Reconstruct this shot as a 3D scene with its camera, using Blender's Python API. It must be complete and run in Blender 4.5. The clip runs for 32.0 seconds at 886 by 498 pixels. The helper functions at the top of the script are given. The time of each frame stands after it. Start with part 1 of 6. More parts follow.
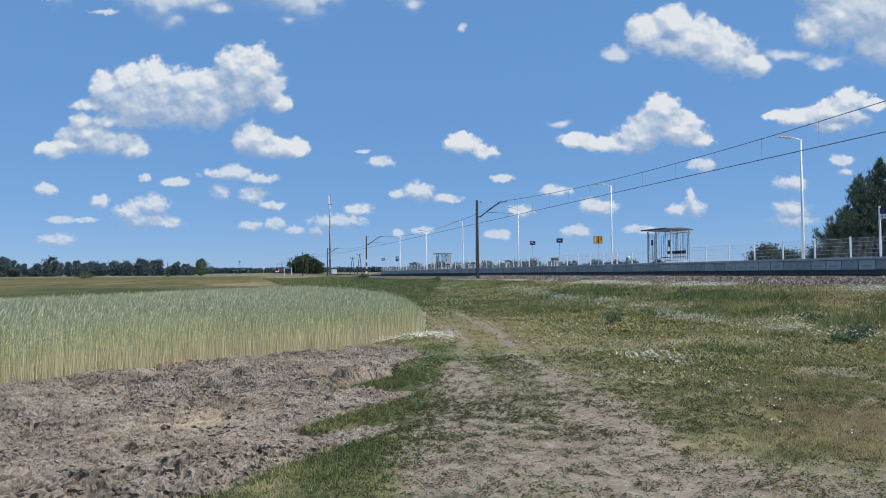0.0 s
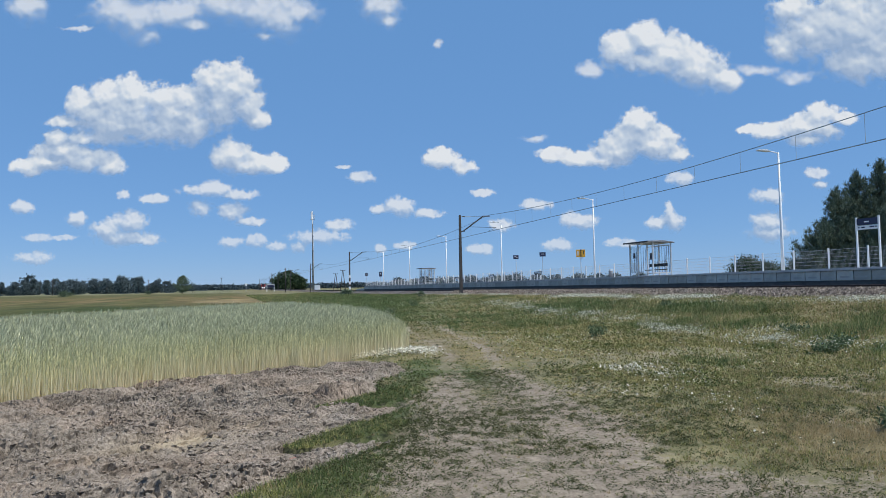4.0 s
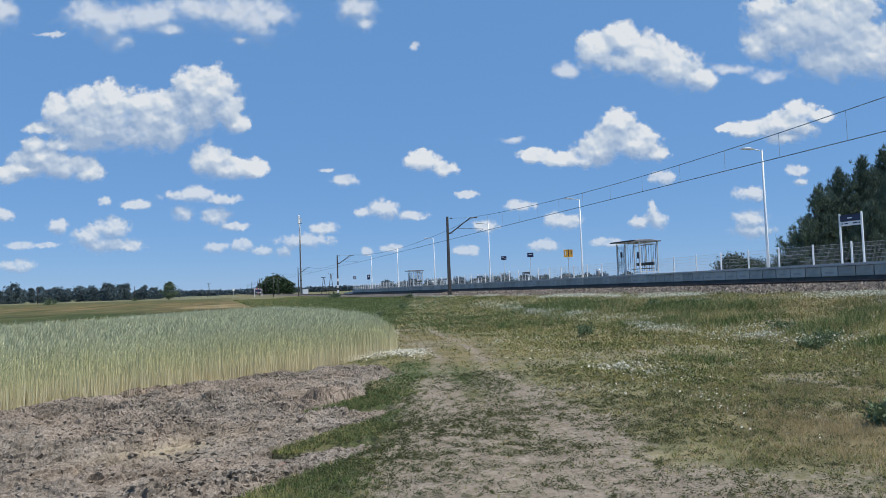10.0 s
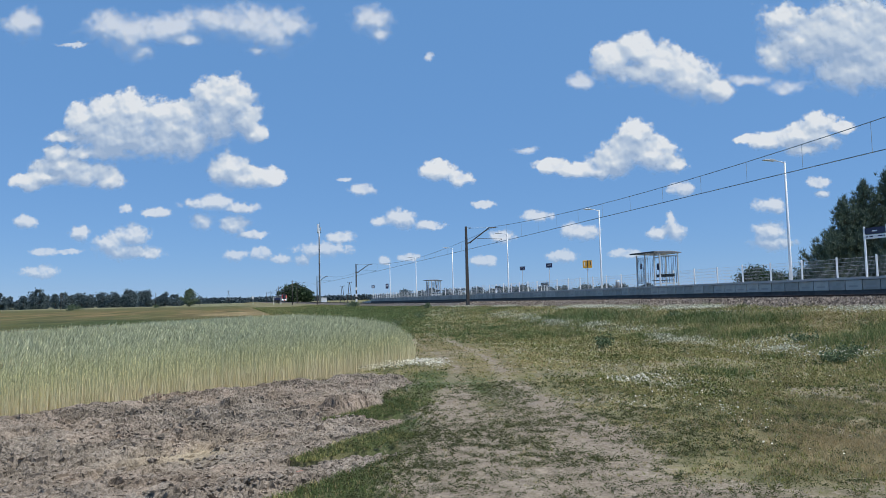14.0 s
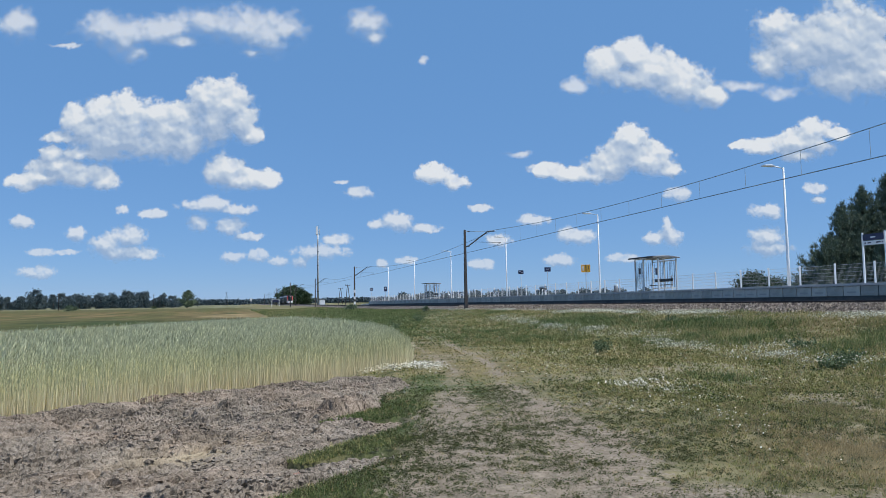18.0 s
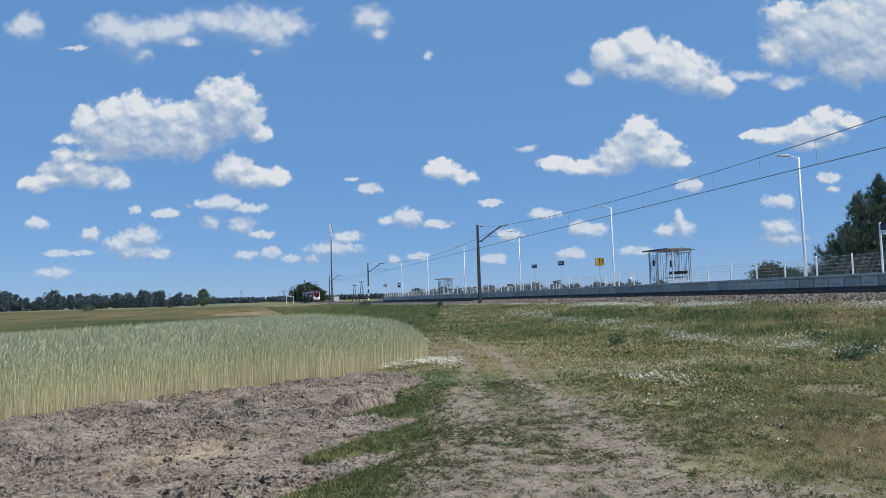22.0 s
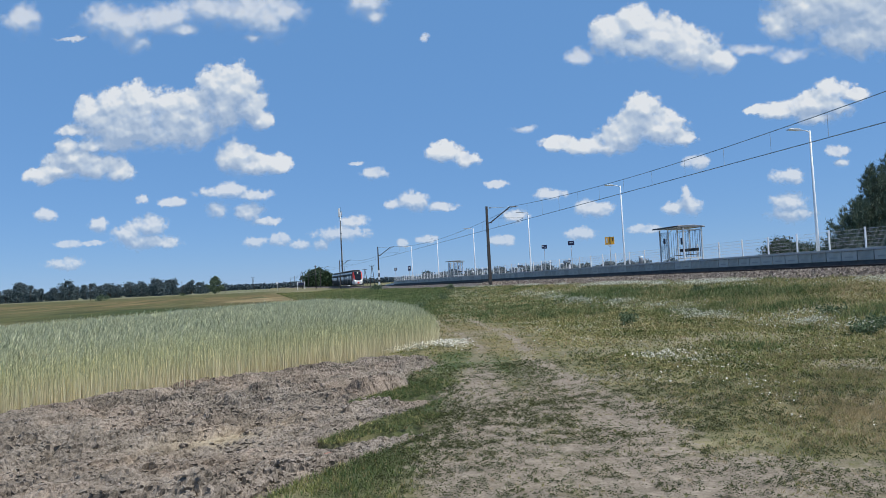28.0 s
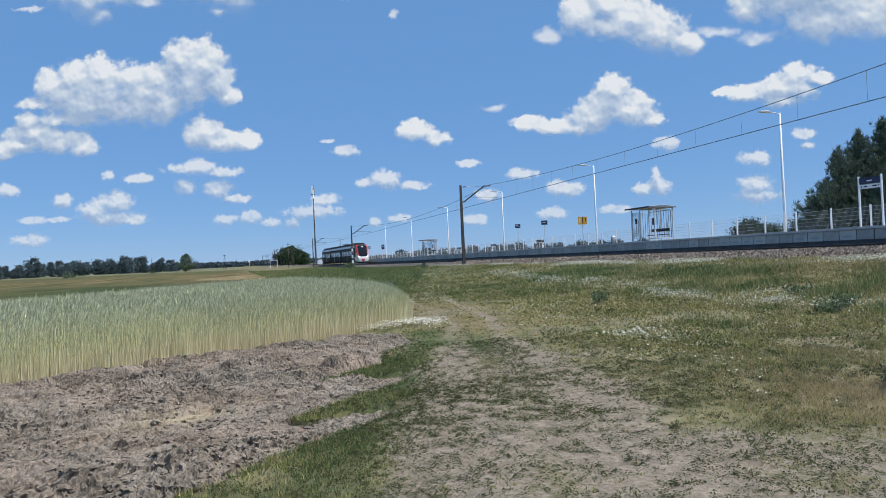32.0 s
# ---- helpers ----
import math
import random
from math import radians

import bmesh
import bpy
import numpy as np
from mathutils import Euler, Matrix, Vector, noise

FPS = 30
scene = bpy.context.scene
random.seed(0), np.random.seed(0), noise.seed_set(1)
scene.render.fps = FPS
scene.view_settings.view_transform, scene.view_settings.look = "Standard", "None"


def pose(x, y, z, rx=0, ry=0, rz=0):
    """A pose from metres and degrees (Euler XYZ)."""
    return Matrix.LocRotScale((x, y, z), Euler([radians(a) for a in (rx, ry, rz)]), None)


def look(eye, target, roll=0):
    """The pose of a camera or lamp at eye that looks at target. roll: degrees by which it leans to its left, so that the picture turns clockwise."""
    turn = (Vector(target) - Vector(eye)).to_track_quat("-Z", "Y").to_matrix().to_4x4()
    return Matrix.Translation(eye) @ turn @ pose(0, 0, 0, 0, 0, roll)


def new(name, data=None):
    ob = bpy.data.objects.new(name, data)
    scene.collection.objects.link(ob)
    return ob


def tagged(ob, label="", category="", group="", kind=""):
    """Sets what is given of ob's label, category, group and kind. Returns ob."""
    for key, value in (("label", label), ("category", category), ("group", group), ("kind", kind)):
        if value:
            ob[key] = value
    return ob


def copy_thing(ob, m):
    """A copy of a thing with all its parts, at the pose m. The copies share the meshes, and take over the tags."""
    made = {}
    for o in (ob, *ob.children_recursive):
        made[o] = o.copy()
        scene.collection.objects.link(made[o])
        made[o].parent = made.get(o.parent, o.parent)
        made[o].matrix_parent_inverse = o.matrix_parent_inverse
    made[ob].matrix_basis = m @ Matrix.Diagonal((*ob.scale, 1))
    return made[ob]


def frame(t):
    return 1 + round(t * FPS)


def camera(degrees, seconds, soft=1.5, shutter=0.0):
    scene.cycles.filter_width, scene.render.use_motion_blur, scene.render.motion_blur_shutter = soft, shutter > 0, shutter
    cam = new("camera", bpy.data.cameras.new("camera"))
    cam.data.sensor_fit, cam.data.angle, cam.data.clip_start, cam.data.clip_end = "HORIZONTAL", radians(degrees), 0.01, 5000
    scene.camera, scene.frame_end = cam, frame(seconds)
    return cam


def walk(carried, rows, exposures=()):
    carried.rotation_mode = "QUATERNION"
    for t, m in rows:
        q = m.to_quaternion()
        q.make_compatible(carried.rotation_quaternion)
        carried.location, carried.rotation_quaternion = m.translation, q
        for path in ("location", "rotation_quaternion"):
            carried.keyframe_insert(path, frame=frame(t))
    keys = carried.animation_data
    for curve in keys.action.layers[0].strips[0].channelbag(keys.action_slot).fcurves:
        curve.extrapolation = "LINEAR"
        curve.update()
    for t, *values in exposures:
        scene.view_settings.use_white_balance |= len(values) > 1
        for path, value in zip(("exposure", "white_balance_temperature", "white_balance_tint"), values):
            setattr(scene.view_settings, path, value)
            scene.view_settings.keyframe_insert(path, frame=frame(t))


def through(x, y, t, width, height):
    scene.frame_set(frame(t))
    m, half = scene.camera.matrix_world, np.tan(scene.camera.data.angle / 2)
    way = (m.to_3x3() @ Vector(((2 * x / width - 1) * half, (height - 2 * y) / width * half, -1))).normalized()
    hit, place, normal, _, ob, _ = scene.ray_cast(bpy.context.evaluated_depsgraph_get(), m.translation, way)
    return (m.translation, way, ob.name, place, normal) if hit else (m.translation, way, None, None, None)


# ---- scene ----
# ---- camera: stands on the track beside the field; the hand sways a little ----
cam = camera(64.2, 32.0, soft=0.7)


def stand(x, y, z, yaw, pitch, roll):
    """Heading in degrees to the left of the railway's direction, pitch up, roll."""
    return pose(x, y, z, 90 + pitch, 0, yaw) @ pose(0, 0, 0, 0, 0, roll)


PATH = [
    (0, -0.001, 0.000, 1.600, -15.60, 1.77, -0.46),
    (0.5, 0.001, 0.005, 1.594, -16.32, 1.89, -0.60),
    (1, 0.003, 0.009, 1.594, -16.88, 2.03, -0.65),
    (1.5, 0.006, 0.011, 1.594, -17.21, 2.28, -0.78),
    (2, 0.008, 0.011, 1.596, -17.14, 2.49, -0.83),
    (2.5, 0.004, 0.012, 1.596, -16.99, 2.63, -0.83),
    (3, 0.002, 0.011, 1.595, -16.86, 2.76, -0.83),
    (3.5, 0.005, 0.008, 1.597, -16.88, 2.84, -0.92),
    (5.5, 0.011, 0.004, 1.599, -17.35, 3.20, -1.28),
    (6, 0.013, 0.003, 1.599, -17.57, 3.12, -1.39),
    (6.5, 0.012, 0.004, 1.598, -17.79, 2.99, -1.44),
    (7, 0.012, 0.002, 1.598, -17.83, 2.87, -1.46),
    (7.5, 0.014, 0.003, 1.600, -17.72, 2.78, -1.47),
    (8, 0.014, 0.003, 1.599, -17.51, 2.79, -1.53),
    (8.5, 0.011, 0.003, 1.599, -17.43, 2.86, -1.66),
    (9, 0.009, 0.004, 1.602, -17.66, 2.89, -1.79),
    (9.5, 0.016, 0.001, 1.600, -17.88, 3.00, -1.89),
    (10, 0.018, 0.001, 1.601, -17.94, 3.08, -1.89),
    (10.5, 0.016, 0.001, 1.599, -17.88, 3.18, -1.74),
    (11, 0.012, 0.001, 1.598, -17.70, 3.29, -1.60),
    (11.5, 0.011, 0.000, 1.598, -17.59, 3.33, -1.53),
    (12, 0.013, -0.000, 1.596, -17.39, 3.43, -1.54),
    (12.5, 0.010, -0.000, 1.596, -17.32, 3.57, -1.44),
    (13, 0.014, -0.003, 1.597, -17.05, 3.72, -1.38),
    (13.5, 0.013, -0.007, 1.597, -16.72, 3.86, -1.38),
    (14, 0.010, -0.008, 1.597, -16.46, 3.91, -1.32),
    (14.5, 0.010, -0.007, 1.597, -16.26, 3.94, -1.24),
    (16.5, 0.012, -0.006, 1.598, -16.69, 4.06, -1.09),
    (17, 0.007, -0.005, 1.596, -16.66, 4.04, -0.89),
    (17.5, 0.003, -0.006, 1.595, -16.65, 4.04, -0.82),
    (18, 0.007, -0.008, 1.596, -16.58, 4.17, -0.92),
    (18.5, 0.008, -0.009, 1.597, -16.52, 4.30, -1.01),
    (19, 0.007, -0.009, 1.595, -16.43, 4.46, -1.07),
    (19.5, 0.007, -0.008, 1.596, -16.45, 4.47, -1.06),
    (20, 0.007, -0.009, 1.598, -16.42, 4.49, -1.10),
    (20.5, 0.008, -0.010, 1.598, -16.47, 4.40, -1.15),
    (21, 0.008, -0.012, 1.597, -16.34, 4.23, -1.23),
    (21.5, 0.009, -0.012, 1.595, -16.04, 4.04, -1.43),
    (22, 0.011, -0.014, 1.595, -15.51, 3.82, -1.66),
    (22.5, 0.010, -0.012, 1.595, -15.12, 3.57, -1.88),
    (23, 0.007, -0.009, 1.596, -14.97, 3.38, -1.98),
    (23.5, 0.008, -0.009, 1.595, -15.11, 3.21, -2.01),
    (24, 0.010, -0.006, 1.596, -15.17, 2.97, -1.94),
    (24.5, 0.011, -0.003, 1.598, -15.08, 2.73, -1.96),
    (25, 0.014, -0.004, 1.600, -14.92, 2.45, -2.11),
    (25.5, 0.015, -0.006, 1.599, -14.92, 2.21, -2.24),
    (27.5, 0.018, -0.005, 1.597, -14.71, 2.26, -2.71),
    (28, 0.021, -0.004, 1.597, -14.67, 2.43, -2.86),
    (28.5, 0.025, -0.005, 1.596, -14.82, 2.62, -3.09),
    (29, 0.028, -0.006, 1.596, -15.33, 2.49, -3.36),
    (29.5, 0.031, -0.007, 1.592, -15.99, 2.32, -3.30),
    (30, 0.030, -0.004, 1.592, -16.63, 1.85, -2.99),
    (30.5, 0.027, -0.002, 1.591, -17.05, 1.34, -2.65),
    (31, 0.023, 0.001, 1.592, -17.06, 0.91, -2.42),
    (31.5, 0.022, 0.003, 1.589, -16.70, 0.72, -2.40),
    (32, 0.017, 0.005, 1.586, -16.72, 0.62, -2.59),
]
walk(cam, [(r[0], stand(*r[1:])) for r in PATH], [(0, -0.03), (7, -0.05), (18, -0.05), (25, -0.10), (29, -0.03), (32, 0.0)])

# ---- light: high summer sun, open sky ----
SUN_ELEVATION, SUN_AZIMUTH = 58.0, 124.0  # degrees; azimuth clockwise from the railway's direction (+Y)
world = bpy.data.worlds.new("world")
scene.world = world
world.use_nodes = True
wn = world.node_tree
sky = wn.nodes.new("ShaderNodeTexSky")
sky.sky_type, sky.sun_disc = "NISHITA", False
sky.sun_elevation, sky.sun_rotation = radians(SUN_ELEVATION), radians(SUN_AZIMUTH)
sky.altitude, sky.air_density, sky.dust_density, sky.ozone_density = 2600, 1.0, 0.12, 3.0
wn.nodes["Background"].inputs[1].default_value = 0.107
tint = wn.nodes.new("ShaderNodeMix")  # summer haze evens the blue out towards the horizon
tint.data_type = "RGBA"
tint.inputs[0].default_value, tint.inputs[7].default_value = 0.71, (1.36, 3.3, 6.8, 1)
wn.links.new(sky.outputs[0], tint.inputs[6])
wn.links.new(tint.outputs[2], wn.nodes["Background"].inputs[0])
sun = new("sun", bpy.data.lights.new("sun", "SUN"))
sun.data.energy, sun.data.angle, sun.data.color = 4.9, radians(0.5), (1.0, 0.965, 0.9)
sun_way = Vector((math.sin(radians(SUN_AZIMUTH)) * math.cos(radians(SUN_ELEVATION)),
                  math.cos(radians(SUN_AZIMUTH)) * math.cos(radians(SUN_ELEVATION)), math.sin(radians(SUN_ELEVATION))))
sun.matrix_world = look((0, 0, 60), Vector((0, 0, 60)) - sun_way)
scene.view_settings.exposure = 0.0

# ---- geometry helpers ----
rng = np.random.default_rng(7)


class Geo:
    """Collects plain vertices and faces for one mesh."""

    def __init__(self):
        self.v, self.f = [], []

    def add(self, verts, faces):
        n = len(self.v)
        self.v += [tuple(p) for p in verts]
        self.f += [tuple(i + n for i in f) for f in faces]
        return self

    def box(self, x0, y0, z0, x1, y1, z1):
        return self.add([(x, y, z) for z in (z0, z1) for y in (y0, y1) for x in (x0, x1)],
                        [(0, 2, 3, 1), (4, 5, 7, 6), (0, 1, 5, 4), (2, 6, 7, 3), (0, 4, 6, 2), (1, 3, 7, 5)])

    def block(self, m, sx, sy, sz):
        """A box of that size round the origin of pose m."""
        pts = [m @ Vector((x * sx / 2, y * sy / 2, z * sz / 2)) for z in (-1, 1) for y in (-1, 1) for x in (-1, 1)]
        return self.add(pts, [(0, 2, 3, 1), (4, 5, 7, 6), (0, 1, 5, 4), (2, 6, 7, 3), (0, 4, 6, 2), (1, 3, 7, 5)])

    def tube(self, points, radii, n=8, caps=True):
        """A round tube through points."""
        points = [Vector(p) for p in points]
        if not hasattr(radii, "__len__"):
            radii = [radii] * len(points)
        base, m = len(self.v), len(points)
        side = None
        for i, p in enumerate(points):
            d = (points[min(i + 1, m - 1)] - points[max(i - 1, 0)]).normalized()
            if side is None:
                side = d.orthogonal().normalized()
            side = (side - d * side.dot(d)).normalized()
            up = d.cross(side)
            for k in range(n):
                a = 2 * math.pi * k / n
                self.v.append(tuple(p + (side * math.cos(a) + up * math.sin(a)) * radii[i]))
        for i in range(m - 1):
            for k in range(n):
                a, b = base + i * n + k, base + i * n + (k + 1) % n
                self.f.append((a, b, b + n, a + n))
        if caps:
            self.f.append(tuple(base + k for k in reversed(range(n))))
            self.f.append(tuple(base + (m - 1) * n + k for k in range(n)))
        return self

    def extrude(self, outline, y0, y1):
        """A closed outline of (x, z) pulled along y."""
        n = len(outline)
        return self.add([(x, y, z) for y in (y0, y1) for x, z in outline],
                        [tuple(reversed(range(n))), tuple(range(n, 2 * n))] + [(i, (i + 1) % n, (i + 1) % n + n, i + n) for i in range(n)])

    def mesh(self, name, bevel=0.0, smooth=False):
        me = bpy.data.meshes.new(name)
        me.from_pydata(self.v, [], self.f)
        bm = bmesh.new()
        bm.from_mesh(me)
        bmesh.ops.recalc_face_normals(bm, faces=bm.faces)
        if bevel:
            sharp = [e for e in bm.edges if len(e.link_faces) == 2 and e.calc_face_angle() > 0.6]
            bmesh.ops.bevel(bm, geom=sharp, offset=bevel, segments=1, affect="EDGES", clamp_overlap=True)
        for f in bm.faces:
            f.smooth = smooth
        bm.to_mesh(me)
        bm.free()
        return me


def part(name, geo, material, parent=None, label="", bevel=0.0, smooth=False):
    """Links one mesh as a thing, or as a part under its thing."""
    me = geo if isinstance(geo, bpy.types.Mesh) else geo.mesh(name, bevel, smooth)
    if not me.materials:
        me.materials.append(material)
    ob = new(name, me)
    ob.parent = parent
    if label:
        tagged(ob, label)
    return ob


def thing(name, m, label, category, group="", kind=""):
    """An empty at the base of a thing, for its parts."""
    ob = new(name)
    ob.matrix_basis = m
    return tagged(ob, label, category, group, kind)


def bulk(name, verts, faces, material, smooth=False, attributes=None):
    """A large mesh from arrays; faces all have the same number of corners."""
    verts, faces = np.asarray(verts, np.float32), np.asarray(faces, np.int32)
    me = bpy.data.meshes.new(name)
    me.vertices.add(len(verts))
    me.vertices.foreach_set("co", verts.ravel())
    k = faces.shape[1]
    me.loops.add(faces.size)
    me.loops.foreach_set("vertex_index", faces.ravel())
    me.polygons.add(len(faces))
    me.polygons.foreach_set("loop_start", np.arange(0, faces.size, k, dtype=np.int32))
    me.polygons.foreach_set("use_smooth", np.full(len(faces), smooth, dtype=bool))
    for key, values in (attributes or {}).items():
        me.attributes.new(key, "FLOAT", "POINT").data.foreach_set("value", np.asarray(values, np.float32))
    me.update()
    me.validate()
    me.materials.append(material)
    return new(name, me)


def grid_faces(nx, ny):
    i = (np.arange(ny - 1)[:, None] * nx + np.arange(nx - 1)[None, :]).ravel()
    return np.stack([i, i + 1, i + nx + 1, i + nx], 1)


def lattice(x, y, seed):
    """Smooth value noise on arrays, 0 to 1."""
    xi, yi = np.floor(x).astype(np.int64), np.floor(y).astype(np.int64)
    fx, fy = x - xi, y - yi
    fx, fy = fx * fx * (3 - 2 * fx), fy * fy * (3 - 2 * fy)

    def h(a, b):
        n = (a * 374761393 + b * 668265263 + seed * 974634777) & 0x7FFFFFFF
        n = ((n ^ (n >> 13)) * 1274126177) & 0x7FFFFFFF
        return ((n ^ (n >> 16)) & 0xFFFF) / 65535.0
    return (h(xi, yi) * (1 - fx) + h(xi + 1, yi) * fx) * (1 - fy) + (h(xi, yi + 1) * (1 - fx) + h(xi + 1, yi + 1) * fx) * fy


def fbm(x, y, seed, octaves=4):
    total, amp, norm = 0.0, 1.0, 0.0
    for o in range(octaves):
        total = total + amp * lattice(x * 2 ** o + 17.3 * o, y * 2 ** o - 9.1 * o, seed + o)
        norm += amp
        amp *= 0.5
    return total / norm


# ---- materials ----
def nodes_of(name):
    m = bpy.data.materials.new(name)
    m.use_nodes = True
    nt = m.node_tree
    return m, nt, nt.nodes["Principled BSDF"]


def link(nt, a, b):
    nt.links.new(a, b)


def noise_node(nt, scale, detail=4.0, rough=0.6, source="Object", stretch=None):
    tc = nt.nodes.new("ShaderNodeTexCoord")
    out = tc.outputs[source]
    if stretch:
        mp = nt.nodes.new("ShaderNodeMapping")
        mp.inputs["Scale"].default_value = stretch
        link(nt, out, mp.inputs[0])
        out = mp.outputs[0]
    n = nt.nodes.new("ShaderNodeTexNoise")
    n.inputs["Scale"].default_value, n.inputs["Detail"].default_value, n.inputs["Roughness"].default_value = scale, detail, rough
    link(nt, out, n.inputs["Vector"])
    return n.outputs["Fac"]


def ramp(nt, fac, stops):
    r = nt.nodes.new("ShaderNodeValToRGB")
    while len(r.color_ramp.elements) < len(stops):
        r.color_ramp.elements.new(0.5)
    for e, (p, c) in zip(r.color_ramp.elements, stops):
        e.position, e.color = p, (*c, 1)
    link(nt, fac, r.inputs[0])
    return r.outputs[0]


def mixed(nt, fac, a, b, mode="MIX"):
    n = nt.nodes.new("ShaderNodeMix")
    n.data_type, n.blend_type = "RGBA", mode
    for socket, value in ((n.inputs[0], fac), (n.inputs[6], a), (n.inputs[7], b)):
        if isinstance(value, (int, float)):
            socket.default_value = value
        elif isinstance(value, tuple):
            socket.default_value = (*value, 1)
        else:
            link(nt, value, socket)
    return n.outputs[2]


def maths(nt, op, a, b=0.0, c=0.0, clamp=False):
    n = nt.nodes.new("ShaderNodeMath")
    n.operation, n.use_clamp = op, clamp
    for socket, value in zip(n.inputs, (a, b, c)):
        if isinstance(value, (int, float)):
            socket.default_value = value
        else:
            link(nt, value, socket)
    return n.outputs[0]


def bumped(nt, bsdf, height, strength=0.4, distance=0.02):
    b = nt.nodes.new("ShaderNodeBump")
    b.inputs["Strength"].default_value, b.inputs["Distance"].default_value = strength, distance
    link(nt, height, b.inputs["Height"])
    link(nt, b.outputs[0], bsdf.inputs["Normal"])


def worn(name, dark, light, scale=6.0, rough=0.7, metal=0.0, bump=0.2, distance=0.005, grain=60.0, per_piece=0.0):
    """A surface between two tones: broad stains, fine grain, slight relief."""
    m, nt, bsdf = nodes_of(name)
    broad, fine = noise_node(nt, scale), noise_node(nt, grain, 3.0)
    fac = maths(nt, "ADD", maths(nt, "MULTIPLY", broad, 0.65), maths(nt, "MULTIPLY", fine, 0.35))
    if per_piece:
        info = nt.nodes.new("ShaderNodeObjectInfo")
        fac = maths(nt, "ADD", fac, maths(nt, "MULTIPLY", maths(nt, "SUBTRACT", info.outputs["Random"], 0.5), per_piece))
    link(nt, ramp(nt, fac, [(0.3, dark), (0.7, light)]), bsdf.inputs["Base Color"])
    bsdf.inputs["Roughness"].default_value, bsdf.inputs["Metallic"].default_value = rough, metal
    bumped(nt, bsdf, fine, bump, distance)
    return m


def leafy(name, dark, light, tip=None, rough=0.6, through=0.25):
    """Leaves and blades: every piece has its own tone; light passes a little."""
    m, nt, bsdf = nodes_of(name)
    geo = nt.nodes.new("ShaderNodeNewGeometry")
    broad = noise_node(nt, 0.35, 3.0)
    fac = maths(nt, "ADD", maths(nt, "MULTIPLY", geo.outputs["Random Per Island"], 0.6), maths(nt, "MULTIPLY", broad, 0.8))
    fac = maths(nt, "SUBTRACT", fac, 0.15)
    col = ramp(nt, fac, [(0.2, dark), (0.85, light)] if tip is None else [(0.15, dark), (0.6, light), (0.95, tip)])
    link(nt, col, bsdf.inputs["Base Color"])
    bsdf.inputs["Roughness"].default_value = rough
    bsdf.inputs["Specular IOR Level"].default_value = 0.12
    tr = nt.nodes.new("ShaderNodeBsdfTranslucent")
    link(nt, col, tr.inputs["Color"])
    mx = nt.nodes.new("ShaderNodeMixShader")
    mx.inputs[0].default_value = through
    link(nt, bsdf.outputs[0], mx.inputs[1])
    link(nt, tr.outputs[0], mx.inputs[2])
    link(nt, mx.outputs[0], nt.nodes["Material Output"].inputs["Surface"])
    return m


concrete = worn("platform concrete", (0.35, 0.345, 0.31), (0.51, 0.505, 0.46), 3.5, 0.85, per_piece=0.45)
slab_concrete = worn("slab concrete", (0.40, 0.40, 0.385), (0.55, 0.54, 0.52), 2.0, 0.8)
shade_concrete = worn("shade-dark concrete", (0.05, 0.05, 0.05), (0.12, 0.12, 0.118), 2.0, 0.9)
slot_concrete = worn("shadowed concrete", (0.33, 0.33, 0.31), (0.45, 0.445, 0.42), 2.0, 0.9)
mast_concrete = worn("mast steel", (0.03, 0.026, 0.026), (0.075, 0.066, 0.06), 3.0, 0.7)
white_metal = worn("white enamel", (0.66, 0.68, 0.70), (0.8, 0.81, 0.82), 3.0, 0.4, bump=0.05)
zinc = worn("galvanised steel", (0.42, 0.44, 0.46), (0.62, 0.64, 0.66), 8.0, 0.45, 0.3, bump=0.1)
dark_steel = worn("dark steel", (0.02, 0.022, 0.026), (0.05, 0.054, 0.06), 8.0, 0.5, 0.3)
wire_metal = worn("wire", (0.27, 0.33, 0.38), (0.34, 0.40, 0.45), 3.0, 0.6, 0.0)
rail_steel = worn("rusty rail", (0.02, 0.014, 0.012), (0.055, 0.036, 0.028), 4.0, 0.7)
sleeper_mat = worn("old sleeper", (0.05, 0.045, 0.04), (0.13, 0.12, 0.11), 4.0, 0.9)
navy = worn("navy sign", (0.012, 0.016, 0.05), (0.025, 0.03, 0.085), 5.0, 0.4, bump=0.02)
amber = worn("amber sign", (0.7, 0.32, 0.02), (0.82, 0.42, 0.04), 8.0, 0.4, bump=0.02)
pale_sign = worn("pale sign", (0.6, 0.62, 0.66), (0.72, 0.74, 0.77), 8.0, 0.4, bump=0.02)
roof_grey = worn("roof sheet", (0.14, 0.15, 0.165), (0.22, 0.23, 0.25), 2.0, 0.5, 0.2)


# ---- plan ----
K_MAST, K_TRACK, K_EDGE, K_LAMP, K_FENCE = 22.45, 25.6, 27.5, 30.9, 31.4


def rail_z(y):
    """Height of the rail along the line: it falls to the far end of the platform and rises again."""
    return np.interp(y, [-60, 0, 67, 130, 200, 270, 700], [1.69, 1.43, 1.135, 0.86, 0.87, 1.02, 1.05])


def plat_z(y):
    return np.interp(y, [-60, 20, 150], [2.36, 2.10, 1.66])


